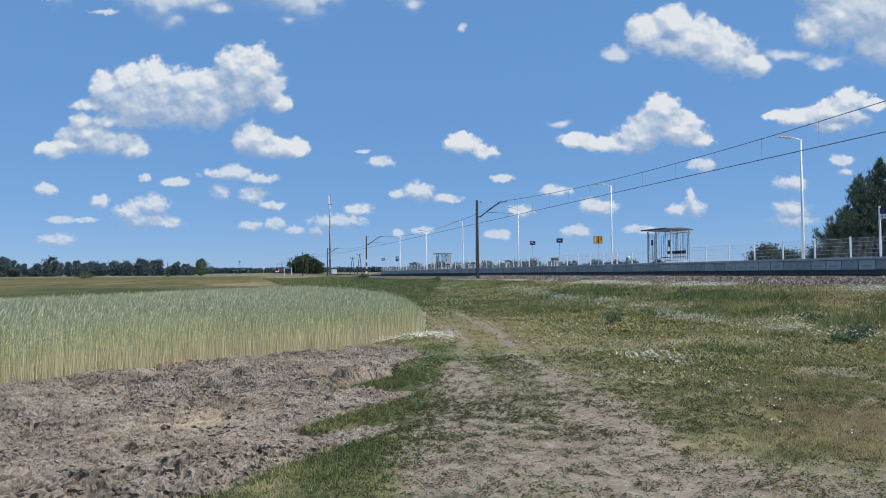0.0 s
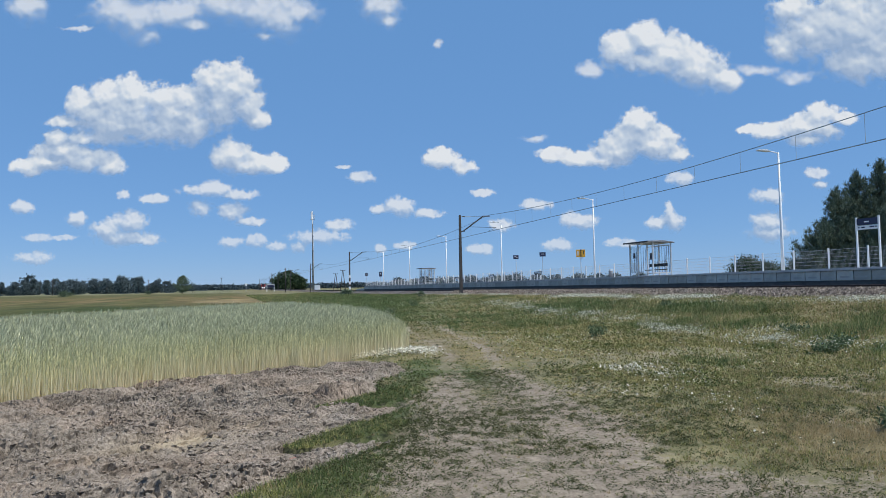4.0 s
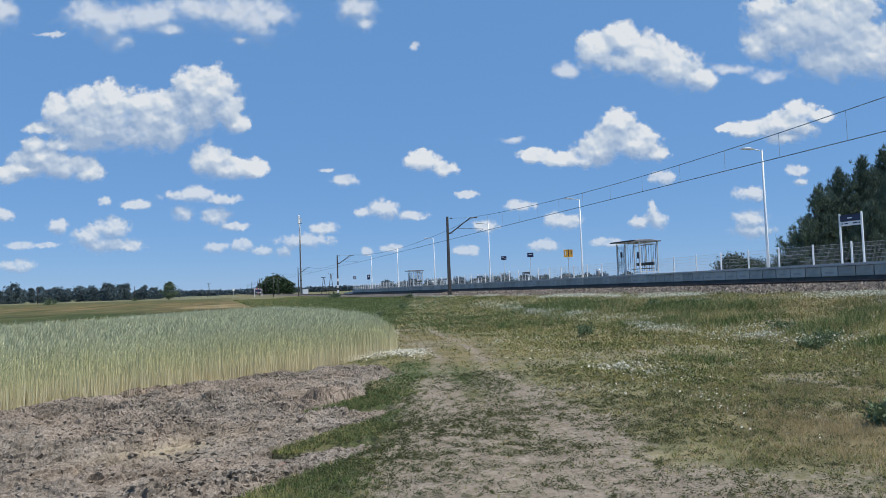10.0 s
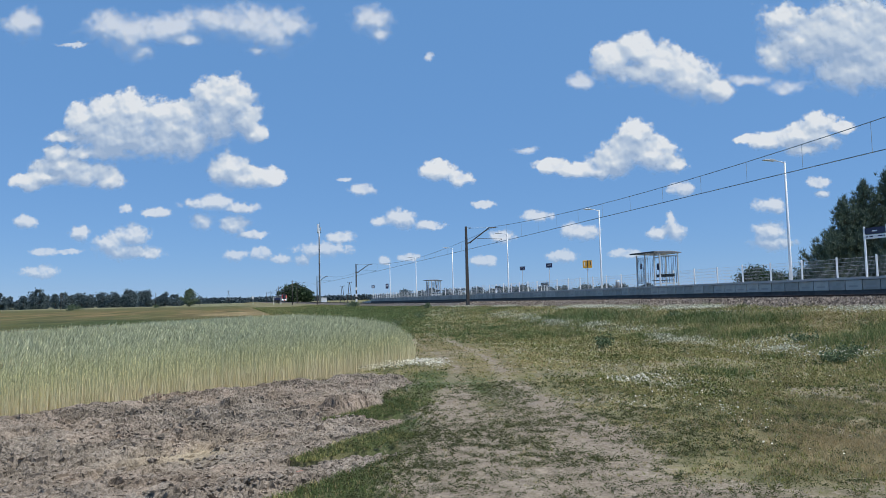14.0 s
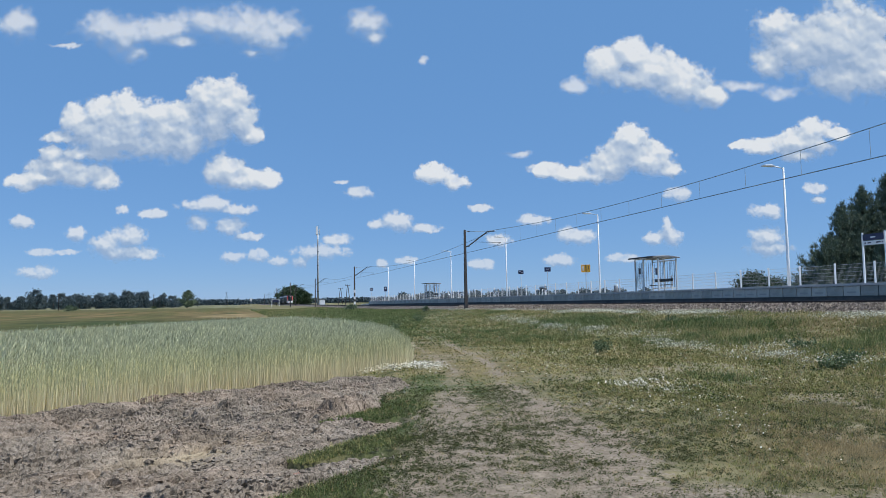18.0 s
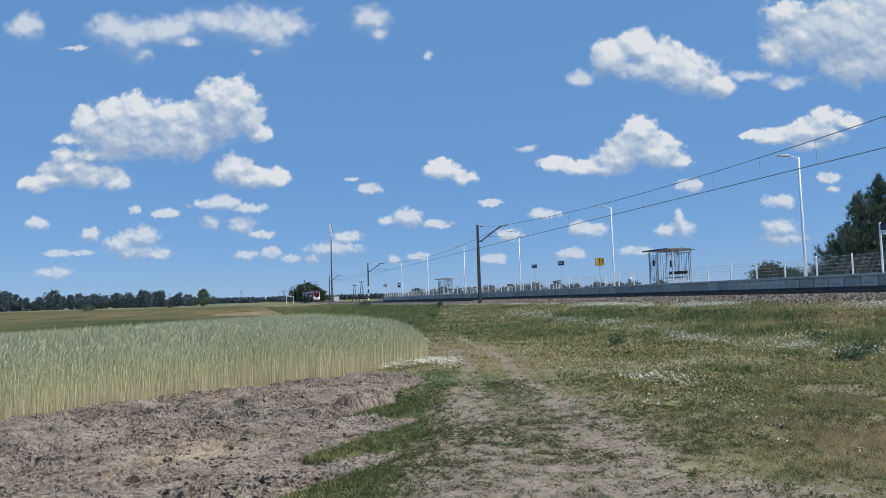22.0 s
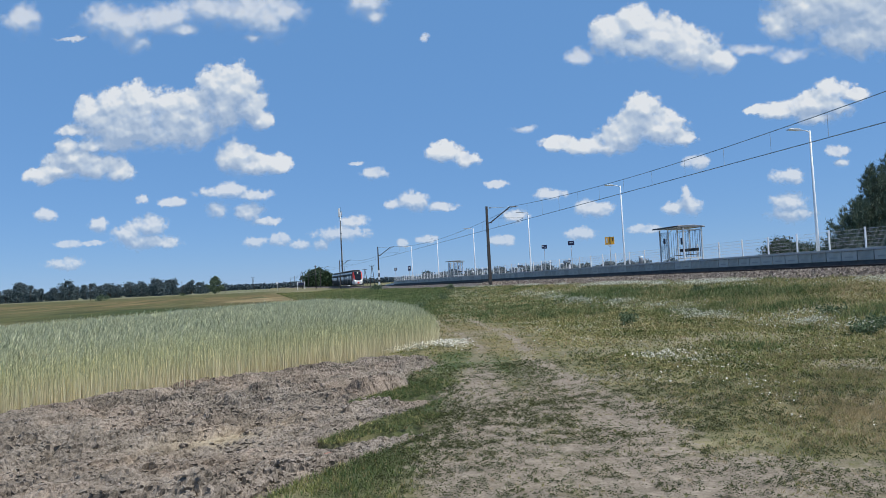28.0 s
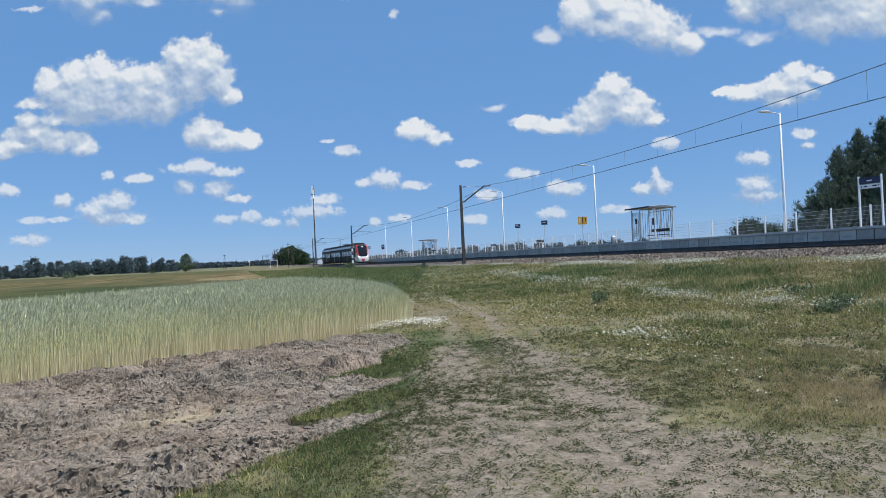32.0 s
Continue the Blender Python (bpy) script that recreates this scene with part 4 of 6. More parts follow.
flowers("white_yarrow", verge_spots + [(21.2, 64, 0.3, 3.0, 450), (21.0, 73, 0.3, 3.0, 350), (12.6, 18.5, 0.35, 0.25, 420), (13.2, 15.4, 0.9, 0.5, 240), (12.0, 14.2, 0.9, 0.4, 110), (12.4, 12.0, 0.9, 0.35, 70), (19.0, 24.4, 0.5, 2.5, 300), (19.5, 19.4, 0.5, 1.5, 220), (20.1, 16.2, 0.5, 1.5, 200), (18.6, 32, 0.6, 3.0, 220),
                         (14.5, 30, 0.8, 1.5, 120), (20.6, 28, 0.5, 3.0, 260), (20.4, 38, 0.6, 4.0, 300), (17.5, 58, 1.0, 4.0, 500), (15, 50, 0.8, 3.0, 200)],
        0.2, 0.014, pale_leaf, "pale flowering weeds near the ballast")


def weed(x, y, h, w, mat, label):
    t = thing("weed_clump", pose(x, y, float(ground_z(x, y))), label, "plant", "weed clumps in the meadow")
    cs = []
    for k in range(22):
        a, r = rng.uniform(0, 6.28), w / 2 * math.sqrt(rng.random())
        tip = (r * math.cos(a), r * math.sin(a), h * rng.uniform(0.5, 1.0))
        part("stem", Geo().tube([(tip[0] * 0.3, tip[1] * 0.3, -0.02), tip], [0.008, 0.004], 4), mat, t)
        cs += [tuple(q * s for q in tip) for s in (0.45, 0.65, 0.85, 1.0)]
    v, f = leaf_cloud(np.array(cs), np.full(len(cs), 0.06), 5, 0.036)
    ob = bulk("leaves", v, f, mat)
    ob.parent = t


for x, y, h, w in ((10.0, 18.0, 0.45, 0.6), (13.4, 12.9, 0.3, 0.9), (12.3, 12.2, 0.22, 0.6), (14.6, 15.5, 0.3, 0.8), (9.0, 40.0, 0.4, 0.9), (13.5, 52.0, 0.5, 1.2), (6.75, 5.8, 0.17, 0.3), (17.8, 26.0, 0.3, 0.8)):
    weed(x, y, h, w, clump_mat, "dark leafy weed clump in the meadow")

# ---- railway ----
def strip(name, profile, ys, material, smooth=False):
    """A long band along the line: profile gives (x, height over the rail) points."""
    V = np.array([(x, y, rail_z(y) + z) for y in ys for x, z in profile])
    return bulk(name, V, grid_faces(len(profile), len(ys)), material, smooth)


ballast_mat, nt, bsdf = nodes_of("crushed stone")
cells = nt.nodes.new("ShaderNodeTexVoronoi")
cells.inputs["Scale"].default_value = 16
link(nt, nt.nodes.new("ShaderNodeTexCoord").outputs["Object"], cells.inputs["Vector"])
tone = nt.nodes.new("ShaderNodeSeparateColor")
link(nt, cells.outputs["Color"], tone.inputs[0])
link(nt, ramp(nt, tone.outputs[0], [(0.0, (0.03, 0.024, 0.02)), (0.5, (0.10, 0.082, 0.066)), (1.0, (0.26, 0.22, 0.18))]), bsdf.inputs["Base Color"])
bsdf.inputs["Roughness"].default_value = 0.95
bumped(nt, bsdf, cells.outputs["Distance"], 1.0, 0.05)
ys = np.concatenate([np.arange(-60, 150, 1.0), np.arange(150, 701, 10.0)])
ballast = strip("ballast", [(22.3, -0.75), (22.95, -0.52), (23.9, -0.2), (24.2, -0.17), (27.0, -0.17), (27.35, -0.2), (27.5, -0.6)], ys, ballast_mat)
tagged(ballast, "grey-brown crushed stone ballast bank", "ballast", kind="structure")


def stones(n):
    x, y = rng.uniform(22.55, 24.6, n), 14 + 60 * rng.random(n) ** 1.6
    zr = rail_z(y)
    z = zr + np.interp(x, [22.3, 22.95, 23.9, 24.2, 25], [-0.75, -0.52, -0.2, -0.17, -0.17])
    r = 0.034 + 0.045 * rng.random(n) ** 1.5 + 0.0006 * (y - 14)
    n = len(x)
    octa = np.array([(1, 0, 0), (-1, 0, 0), (0, 1, 0), (0, -1, 0), (0, 0, 1), (0, 0, -1)], float)
    p = (octa[None] + rng.uniform(-0.45, 0.45, (n, 6, 3))) * r[:, None, None] * 1.15
    f = np.array([(0, 2, 4), (2, 1, 4), (1, 3, 4), (3, 0, 4), (2, 0, 5), (1, 2, 5), (3, 1, 5), (0, 3, 5)])
    return (p + np.stack([x, y, z], -1)[:, None, :]).reshape(-1, 3), (f[None] + 6 * np.arange(n)[:, None, None]).reshape(-1, 3)


stone_mat, nt, bsdf = nodes_of("ballast stones")
isle = nt.nodes.new("ShaderNodeNewGeometry").outputs["Random Per Island"]
link(nt, ramp(nt, isle, [(0.0, (0.04, 0.031, 0.025)), (0.45, (0.15, 0.118, 0.092)), (0.8, (0.29, 0.235, 0.185)), (1.0, (0.47, 0.40, 0.33))]), bsdf.inputs["Base Color"])
bsdf.inputs["Roughness"].default_value = 0.95
v, f = stones(46000)
tagged(bulk("ballast_stones", v, f, stone_mat), "loose crushed stones on the ballast bank", "stones", kind="stuff")

# rails: real profile, two of them
RAIL = [(-0.07, -0.16), (0.07, -0.16), (0.07, -0.145), (0.012, -0.12), (0.01, -0.05), (0.036, -0.035), (0.036, -0.004), (0.028, 0.0),
        (-0.028, 0.0), (-0.036, -0.004), (-0.036, -0.035), (-0.01, -0.05), (-0.012, -0.12), (-0.07, -0.145)]
for cx in (K_TRACK - 0.75, K_TRACK + 0.75):
    prof = RAIL + RAIL[:1]
    rail = strip("rail", [(cx + x, z) for x, z in prof], np.concatenate([np.arange(-60, 160, 4.0), np.arange(160, 701, 20.0)]), rail_steel)
    tagged(rail, "rusty brown steel rail on the sleepers", "rail", "rails of the track", "structure")
# sleepers
sleeper_geo = Geo().box(-1.25, -0.13, -0.2, 1.25, 0.13, 0.0)
sleeper_me = sleeper_geo.mesh("sleeper", 0.02)
sleeper_me.materials.append(sleeper_mat)
track_bed = thing("track_sleepers", pose(0, 0, 0), "weathered concrete sleepers set in the ballast", "sleepers", kind="structure")
for i in range(220):
    y = 12 + i * 0.6
    ob = new("sleeper", sleeper_me)
    ob.parent = track_bed
    ob.location = (K_TRACK, y, float(rail_z(y)) - 0.155)

# ---- platform ----
platform = thing("platform", pose(0, 0, 0), "grey concrete side platform with panelled edge wall", "platform", kind="structure")
pys = np.arange(-50, 149, 2.0)
deck = Geo()
sec = [(27.5, 0.0), (27.5, -0.1), (27.62, -0.1), (27.62, -0.9), (32.0, -0.9), (32.0, 0.0)]
for i, y in enumerate(pys):
    deck.v += [(x, y, float(plat_z(y)) + z) for x, z in sec]
n = len(sec)
for i in range(len(pys) - 1):
    deck.f += [(i * n + k, i * n + (k + 1) % n, (i + 1) * n + (k + 1) % n, (i + 1) * n + k) for k in range(n)]
deck.f += [tuple(range(n)), tuple((len(pys) - 1) * n + k for k in range(n))]
part("deck", deck, slab_concrete, platform, "pale concrete deck slab")
ramp_end = Geo()
ramp_end.v += [(x, y, float(plat_z(y)) - drop + z) for y, drop in ((148.0, 0.02), (170.0, 0.75)) for x, z in ((29.6, 0.0), (29.6, -0.9), (32.0, -0.9), (32.0, 0.0))]
ramp_end.f += [(0, 1, 2, 3), (4, 5, 6, 7), (0, 1, 5, 4), (1, 2, 6, 5), (2, 3, 7, 6), (3, 0, 4, 7)]
part("end_landing", ramp_end, slab_concrete, platform, "narrow concrete landing at the platform's end")
# dark strip that paints in the shade below the panels and behind their joints
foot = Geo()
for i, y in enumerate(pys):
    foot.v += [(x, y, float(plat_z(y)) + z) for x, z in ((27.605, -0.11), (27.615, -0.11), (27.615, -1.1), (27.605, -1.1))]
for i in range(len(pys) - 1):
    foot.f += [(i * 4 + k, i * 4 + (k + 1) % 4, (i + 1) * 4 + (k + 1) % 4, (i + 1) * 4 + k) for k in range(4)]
part("shade_strip", foot, shade_concrete, platform, "dark strip for the shade below and between the panels")
pan = Geo().box(-0.06, 0.02, -0.58, -0.017, 0.935, -0.115).mesh("panel", 0.012)
pan.materials.append(concrete)
rec = Geo().box(-0.0635, 0.22, -0.45, -0.058, 0.74, -0.37).mesh("slot", 0.0)
rec.materials.append(slot_concrete)
for i in range(136):
    y = 18 + 0.955 * i
    ob = new("panel", pan)
    ob.parent = platform
    ob.location = (27.62, y, float(plat_z(y + 0.5)))
    sl = new("slot", rec)
    sl.parent = ob

# fence at the back of the platform
fence = thing("platform_fence", pose(0, 0, 0), "white steel fence with wire mesh panels along the platform", "fence")
post = Geo().box(-0.04, -0.04, -0.02, 0.04, 0.04, 1.2).mesh("post", 0.008)
post.materials.append(white_metal)
PY0, PSTEP = 18.3, 2.49
bars = Geo()
for j in range(6):
    bars.box(-0.006, 0.04, 0.10 + j * 0.2, 0.006, PSTEP - 0.04, 0.110 + j * 0.2)
for j in range(33):
    y = 0.06 + j * (PSTEP - 0.12) / 32
    bars.box(-0.0015, y, 0.05, 0.0015, y + 0.003, 1.13)
mesh_panel = bars.mesh("mesh_panel")
mesh_panel.materials.append(zinc)
for i in range(60):
    y = PY0 + i * PSTEP
    p = new("post", post)
    p.parent, p.location = fence, (K_FENCE, y, float(plat_z(y)))
    q = new("mesh_panel", mesh_panel)
    q.parent = fence
    q.matrix_basis = pose(K_FENCE, y, float(plat_z(y)), math.degrees(math.atan2(float(plat_z(y + PSTEP) - plat_z(y)), PSTEP)), 0, 0)

# platform lamps
def lamp(m):
    t = thing("platform_lamp", m, "tall white lamp column with a flat outreach head", "street lamp", "lamps on the platform")
    part("column", Geo().tube([(0, 0, 0), (0, 0, 1.2), (0, 0, 7.0)], [0.095, 0.085, 0.05], 12), white_metal, t, smooth=True)
    part("base_flange", Geo().box(-0.15, -0.15, 0, 0.15, 0.15, 0.03), zinc, t, bevel=0.005)
    part("arm", Geo().tube([(0, 0, 6.93), (-0.3, 0, 7.0), (-0.75, 0, 7.04)], 0.03, 8), white_metal, t, smooth=True)
    part("lamp_head", Geo().extrude([(-1.5, 7.03), (-0.7, 7.0), (-0.68, 7.06), (-0.9, 7.12), (-1.45, 7.09)], -0.14, 0.14), zinc, t, "flat grey luminaire", bevel=0.01)
    return t


first_lamp = lamp(pose(K_LAMP, 33.56, float(plat_z(33.56))))
for i in range(1, 6):
    y = 33.56 + 22.06 * i
    copy_thing(first_lamp, pose(K_LAMP, y, float(plat_z(y))))

# ---- overhead line ----
def mast(m):
    t = thing("catenary_mast", m, "dark tapered overhead line mast with a bracket arm", "mast", "masts along the track")
    part("column", Geo().tube([(0, 0, -0.6), (0, 0, 8.05)], [0.22, 0.13], 4), mast_concrete, t)
    part("top_stay", Geo().tube([(0, 0, 7.9), (1.4, 0, 7.92), (3.4, 0, 7.98)], 0.022, 6), wire_metal, t)
    part("bracket", Geo().tube([(0.1, 0, 6.35), (0.4, 0, 6.45), (2.5, 0, 7.95), (3.2, 0, 7.98)], 0.065, 8), dark_steel, t)
    part("registration_arm", Geo().tube([(1.15, 0, 6.85), (3.9, 0, 6.8)], 0.022, 6), dark_steel, t)
    part("steady_arm", Geo().tube([(3.9, 0, 6.8), (3.4, 0, 6.55), (3.1, 0, 6.48)], 0.016, 6), dark_steel, t)
    for z, r in ((7.9, 0.3), (6.4, 0.28)):
        g = Geo()
        for k in range(4):
            g.tube([(r + k * 0.06, 0, z), (r + k * 0.06 + 0.03, 0, z)], 0.055, 8)
        part("insulator", g, mast_concrete, t)
    return t


def mast_base(y):
    return float(rail_z(y)) - 0.5


MAST_Y0, SPAN = 67.57, 67.98
SUPPORTS = [-50.0, 14.5] + [MAST_Y0 + SPAN * k for k in range(8)]
first_mast = mast(pose(K_MAST, MAST_Y0, mast_base(MAST_Y0)))
for y in SUPPORTS[:2] + SUPPORTS[3:]:
    copied = copy_thing(first_mast, pose(K_MAST, y, mast_base(y)))
    if 130 < y < 140:
        for z in (0.75, 1.75, 3.0):
            part("marker_band", Geo().tube([(0, 0, z), (0, 0, z + 0.55)], [0.225, 0.215], 4), white_metal, copied, "white painted warning band")
wires = thing("overhead_wire", pose(0, 0, 0), "contact and carrier wires strung between the masts", "wire")


def contact_h(y):
    return float(rail_z(y)) + 5.9


def carrier_h(y):
    i = max(0, min(len(SUPPORTS) - 2, int(np.searchsorted(SUPPORTS, y)) - 1))
    span = SUPPORTS[i + 1] - SUPPORTS[i]
    k = min(1.0, max(0.0, (y - SUPPORTS[i]) / span))
    return contact_h(y) + 1.68 - (0.73 if span < 60 else 1.15) * 4 * k * (1 - k)


wy = np.unique(np.concatenate([np.arange(-50, 545, 3.1), SUPPORTS]))
part("contact_wire", Geo().tube([(K_TRACK, y, contact_h(y)) for y in wy], 0.024, 5), wire_metal, wires)
part("carrier_wire", Geo().tube([(K_TRACK, y, carrier_h(y)) for y in wy], 0.021, 5), wire_metal, wires)
for y in [22.9 + 3.78 * k for k in range(12)] + [MAST_Y0 + SPAN * (i + k / 12) for i in range(3) for k in range(1, 12)]:
    part("dropper", Geo().tube([(K_TRACK, y, contact_h(y)), (K_TRACK, y, carrier_h(y))], 0.010, 4), wire_metal, wires)

# ---- shelters ----
glass_mat, nt, bsdf = nodes_of("shelter glass")
bsdf.inputs["Base Color"].default_value = (0.97, 0.98, 0.99, 1)
bsdf.inputs["Transmission Weight"].default_value, bsdf.inputs["Roughness"].default_value, bsdf.inputs["IOR"].default_value = 1.0, 0.0, 1.01


def shelter(m):
    """Origin at the front corner nearer to the platform's start; x to the back, y along the platform."""
    t = thing("waiting_shelter", m, "grey steel waiting shelter with glass walls and a flat roof", "shelter", "shelters on the platform")
    for x, y, s in ((0, 0, 0.05), (1.5, 0, 0.045), (0, 3, 0.045), (1.5, 3, 0.045), (1.5, 1.5, 0.04), (0, 1.9, 0.04)):
        part("post", Geo().box(x - s, y - s, 0, x + s, y + s, 2.38), zinc, t, bevel=0.008)
    part("roof", Geo().extrude([(-0.5, 2.44), (1.75, 2.38), (1.75, 2.45), (0.8, 2.56), (-0.5, 2.53)], -0.15, 3.05), roof_grey, t, "flat grey sheet roof", bevel=0.012)
    part("gutter", Geo().box(-0.55, -0.17, 2.42, -0.5, 3.07, 2.51), dark_steel, t)
    for name, x0, y0, x1, y1 in (("end_glass", 0.06, 0.0, 1.44, 0.012), ("end_glass", 0.06, 3.0, 1.44, 3.012), ("back_glass", 1.5, 0.06, 1.512, 2.94), ("front_glass", 0.0, 1.96, 0.012, 2.94)):
        g = part(name, Geo().box(x0, y0, 0.25, x1, y1, 2.2), glass_mat, t)
        g.visible_shadow = False
        bars_ = Geo()
        for k in range(7):
            a = (k + 0.5) / 7
            if x1 - x0 > 0.1:
                x = x0 + (x1 - x0) * a
                bars_.box(x - 0.012, y0 - 0.006, 0.25, x + 0.012, y0 - 0.001, 2.2)
            else:
                y = y0 + (y1 - y0) * a
                bars_.box(x0 - 0.006, y - 0.012, 0.25, x0 - 0.001, y + 0.012, 2.2)
        part("bird_stripes", bars_, dark_steel, g, "dark vertical stripes on the glass")
    for z in (0.22, 2.22):
        part("rail", Geo().box(0.05, -0.03, z - 0.03, 1.45, 0.03, z + 0.03), zinc, t)
        part("rail", Geo().box(1.47, 0.05, z - 0.03, 1.53, 2.95, z + 0.03), zinc, t)
    part("bench_seat", Geo().box(0.95, 0.3, 0.43, 1.4, 2.6, 0.48), dark_steel, t, "dark slatted bench", bevel=0.01)
    part("bench_back", Geo().box(1.38, 0.3, 0.7, 1.42, 2.6, 0.92), dark_steel, t, bevel=0.008)
    part("notice_board", Geo().box(1.44, 2.2, 1.25, 1.47, 2.55, 1.75), navy, t, "small dark notice board")
    part("notice_board", Geo().box(0.03, 2.35, 1.35, 0.06, 2.6, 1.75), navy, t)
    part("brace", Geo().tube([(0, 1.9, 1.95), (0.35, 1.9, 2.36)], 0.02, 6), zinc, t)
    return t


first_shelter = shelter(pose(29.2, 44.1, float(plat_z(44.1))))
copy_thing(first_shelter, pose(29.2, 105.5, float(plat_z(105.5))))

# ---- signs and furniture on the platform ----
def sign(name, x, y, board, post_h, w, h, label, category, pieces):
    z = float(plat_z(y))
    t = thing(name, pose(x, y, z, 0, 0, -25), label, category)
    part("post", Geo().tube([(0, 0, 0), (0, 0, post_h)], 0.03, 8), zinc, t, smooth=True)
    part("board", Geo().box(-w / 2, -0.05, post_h - h, w / 2, -0.03, post_h), board, t, bevel=0.006)
    for px, pz, pw, ph, mat in pieces:
        part("lettering", Geo().box(px - pw / 2, -0.056, post_h - h + pz - ph / 2, px + pw / 2, -0.051, post_h - h + pz + ph / 2), mat, t)
    return t


sign("direction_sign", 29.5, 70.0, navy, 2.75, 0.56, 0.40, "small navy board on a thin grey post", "sign", [(-0.1, 0.25, 0.2, 0.06, pale_sign), (0.12, 0.14, 0.16, 0.05, pale_sign)])
sign("direction_sign", 29.5, 63.3, navy, 2.72, 0.60, 0.42, "small navy board on a thin grey post", "sign", [(0.0, 0.24, 0.34, 0.06, pale_sign)])
amber_sign = sign("track_sign", 30.3, 57.0, amber, 2.62, 0.80, 0.68, "amber double board with dark marks on a post", "sign",
     [(-0.24, 0.36, 0.10, 0.42, pale_sign), (0.02, 0.36, 0.08, 0.66, dark_steel), (0.27, 0.42, 0.08, 0.3, dark_steel)])
for sx in (-1, 1):
    part("bracket", Geo().tube([(0, 0, 1.72), (sx * 0.22, -0.02, 1.98)], 0.018, 6), zinc, amber_sign)
sign("stop_board", 30.5, 145.0, navy, 3.0, 0.62, 1.0, "tall dark board on a white post", "sign", [(0.0, 0.62, 0.26, 0.34, pale_sign)])
sign("end_board", 30.0, 158.0, navy, 3.0, 0.7, 0.62, "blue-edged square board on a pale post", "sign", [(0.0, 0.31, 0.42, 0.36, pale_sign)])

name_sign = thing("station_name_sign", pose(30.2, 26.5, float(plat_z(26.5))), "navy and white name board between two white posts", "sign")
for y in (0, 1.28):
    part("post", Geo().box(-0.04, y - 0.04, 0, 0.04, y + 0.04, 2.55), white_metal, name_sign, bevel=0.006)
part("name_board", Geo().box(-0.02, 0.04, 2.16, 0.02, 1.24, 2.47), navy, name_sign, "navy name board", bevel=0.004)
part("direction_board", Geo().box(-0.02, 0.04, 1.92, 0.02, 1.24, 2.13), pale_sign, name_sign, "white direction strip", bevel=0.004)
part("lettering", Geo().box(-0.026, 0.52, 2.27, -0.022, 0.80, 2.33), pale_sign, name_sign)
for y0, y1 in ((0.1, 0.18), (0.24, 0.5), (0.78, 0.98), (1.08, 1.16)):
    part("lettering", Geo().box(-0.026, y0, 2.0, -0.022, y1, 2.06), navy, name_sign)


def bench(y, x=30.2):
    t = thing("platform_bench", pose(x, y, float(plat_z(y))), "dark slatted bench with white metal frame on the platform", "bench", "benches on the platform")
    for yy in (-0.8, 0.8):
        for xx in (-0.2, 0.2):
            part("leg", Geo().box(xx - 0.02, yy - 0.025, 0, xx + 0.02, yy + 0.025, 0.64), white_metal, t)
        part("armrest", Geo().box(-0.2, yy - 0.03, 0.62, 0.2, yy + 0.03, 0.66), white_metal, t)
    for k in range(3):
        part("seat_slat", Geo().box(-0.2 + k * 0.14, -0.9, 0.43, -0.09 + k * 0.14, 0.9, 0.46), dark_steel, t)
    for k in range(3):
        part("back_slat", Geo().box(0.22, -0.9, 0.55 + k * 0.13, 0.25, 0.9, 0.65 + k * 0.13), dark_steel, t)
    return t


for y in (66.5, 80.0, 93.5):
    bench(y)


def bin_(y, x=30.3):
    t = thing("litter_bin", pose(x, y, float(plat_z(y))), "pale grey litter bin with a lid on the platform", "litter bin", "bins on the platform")
    part("body", Geo().tube([(0, 0, 0.05), (0, 0, 0.55)], [0.15, 0.18], 12), roof_grey, t, smooth=True)
    part("lid", Geo().tube([(0, 0, 0.6), (0, 0, 0.68)], [0.2, 0.15], 12), zinc, t)
    part("stand", Geo().box(-0.03, 0.15, 0, 0.03, 0.2, 0.68), zinc, t)


for y in (51.9, 23.4, 99.0):
    bin_(y)

# ---- masts and poles beyond the platform ----
radio_grey = worn("radio mast paint", (0.36, 0.375, 0.39), (0.52, 0.54, 0.555), 2.0, 0.6)
radio = thing("radio_mast", pose(28.6, 251, float(ground_z(28.6, 251))), "tall slim grey radio mast with white antennas", "mast")
part("column", Geo().tube([(0, 0, 0), (0, 0, 13.3), (0, 0, 26.6)], [0.36, 0.29, 0.22], 12), radio_grey, radio, smooth=True)
part("antenna", Geo().box(-0.62, -0.37, 25.1, 0.0, 0.22, 28.0), white_metal, radio, "white panel antenna", bevel=0.04)
part("antenna", Geo().box(0.37, -0.3, 25.5, 0.66, 0.15, 27.0), zinc, radio, bevel=0.04)
part("head_frame", Geo().box(-0.74, -0.08, 24.95, 0.74, 0.08, 25.15), dark_steel, radio)
part("spike", Geo().tube([(0.15, 0, 26.6), (0.15, 0, 28.5)], 0.045, 6), dark_steel, radio)
part("cable_tray", Geo().box(-0.09, -0.5, 0.6, 0.09, -0.41, 23.6), dark_steel, radio)
for z in (5.0, 9.0, 14.0, 19.0):
    part("clamp_band", Geo().tube([(0, 0, z), (0, 0, z + 0.18)], 0.37 - 0.005 * z, 12), dark_steel, radio)
box_ = thing("equipment_cabinet", pose(29.3, 245, float(ground_z(29.3, 245))), "white equipment cabinet beside the radio mast", "cabinet")
part("body", Geo().box(-0.95, -0.6, 0.15, 0.95, 0.6, 2.0), white_metal, box_, bevel=0.04)
part("roof", Geo().box(-1.03, -0.68, 2.0, 1.03, 0.68, 2.1), zinc, box_, bevel=0.03)
part("plinth", Geo().box(-0.85, -0.55, -0.3, 0.85, 0.55, 0.15), concrete, box_)
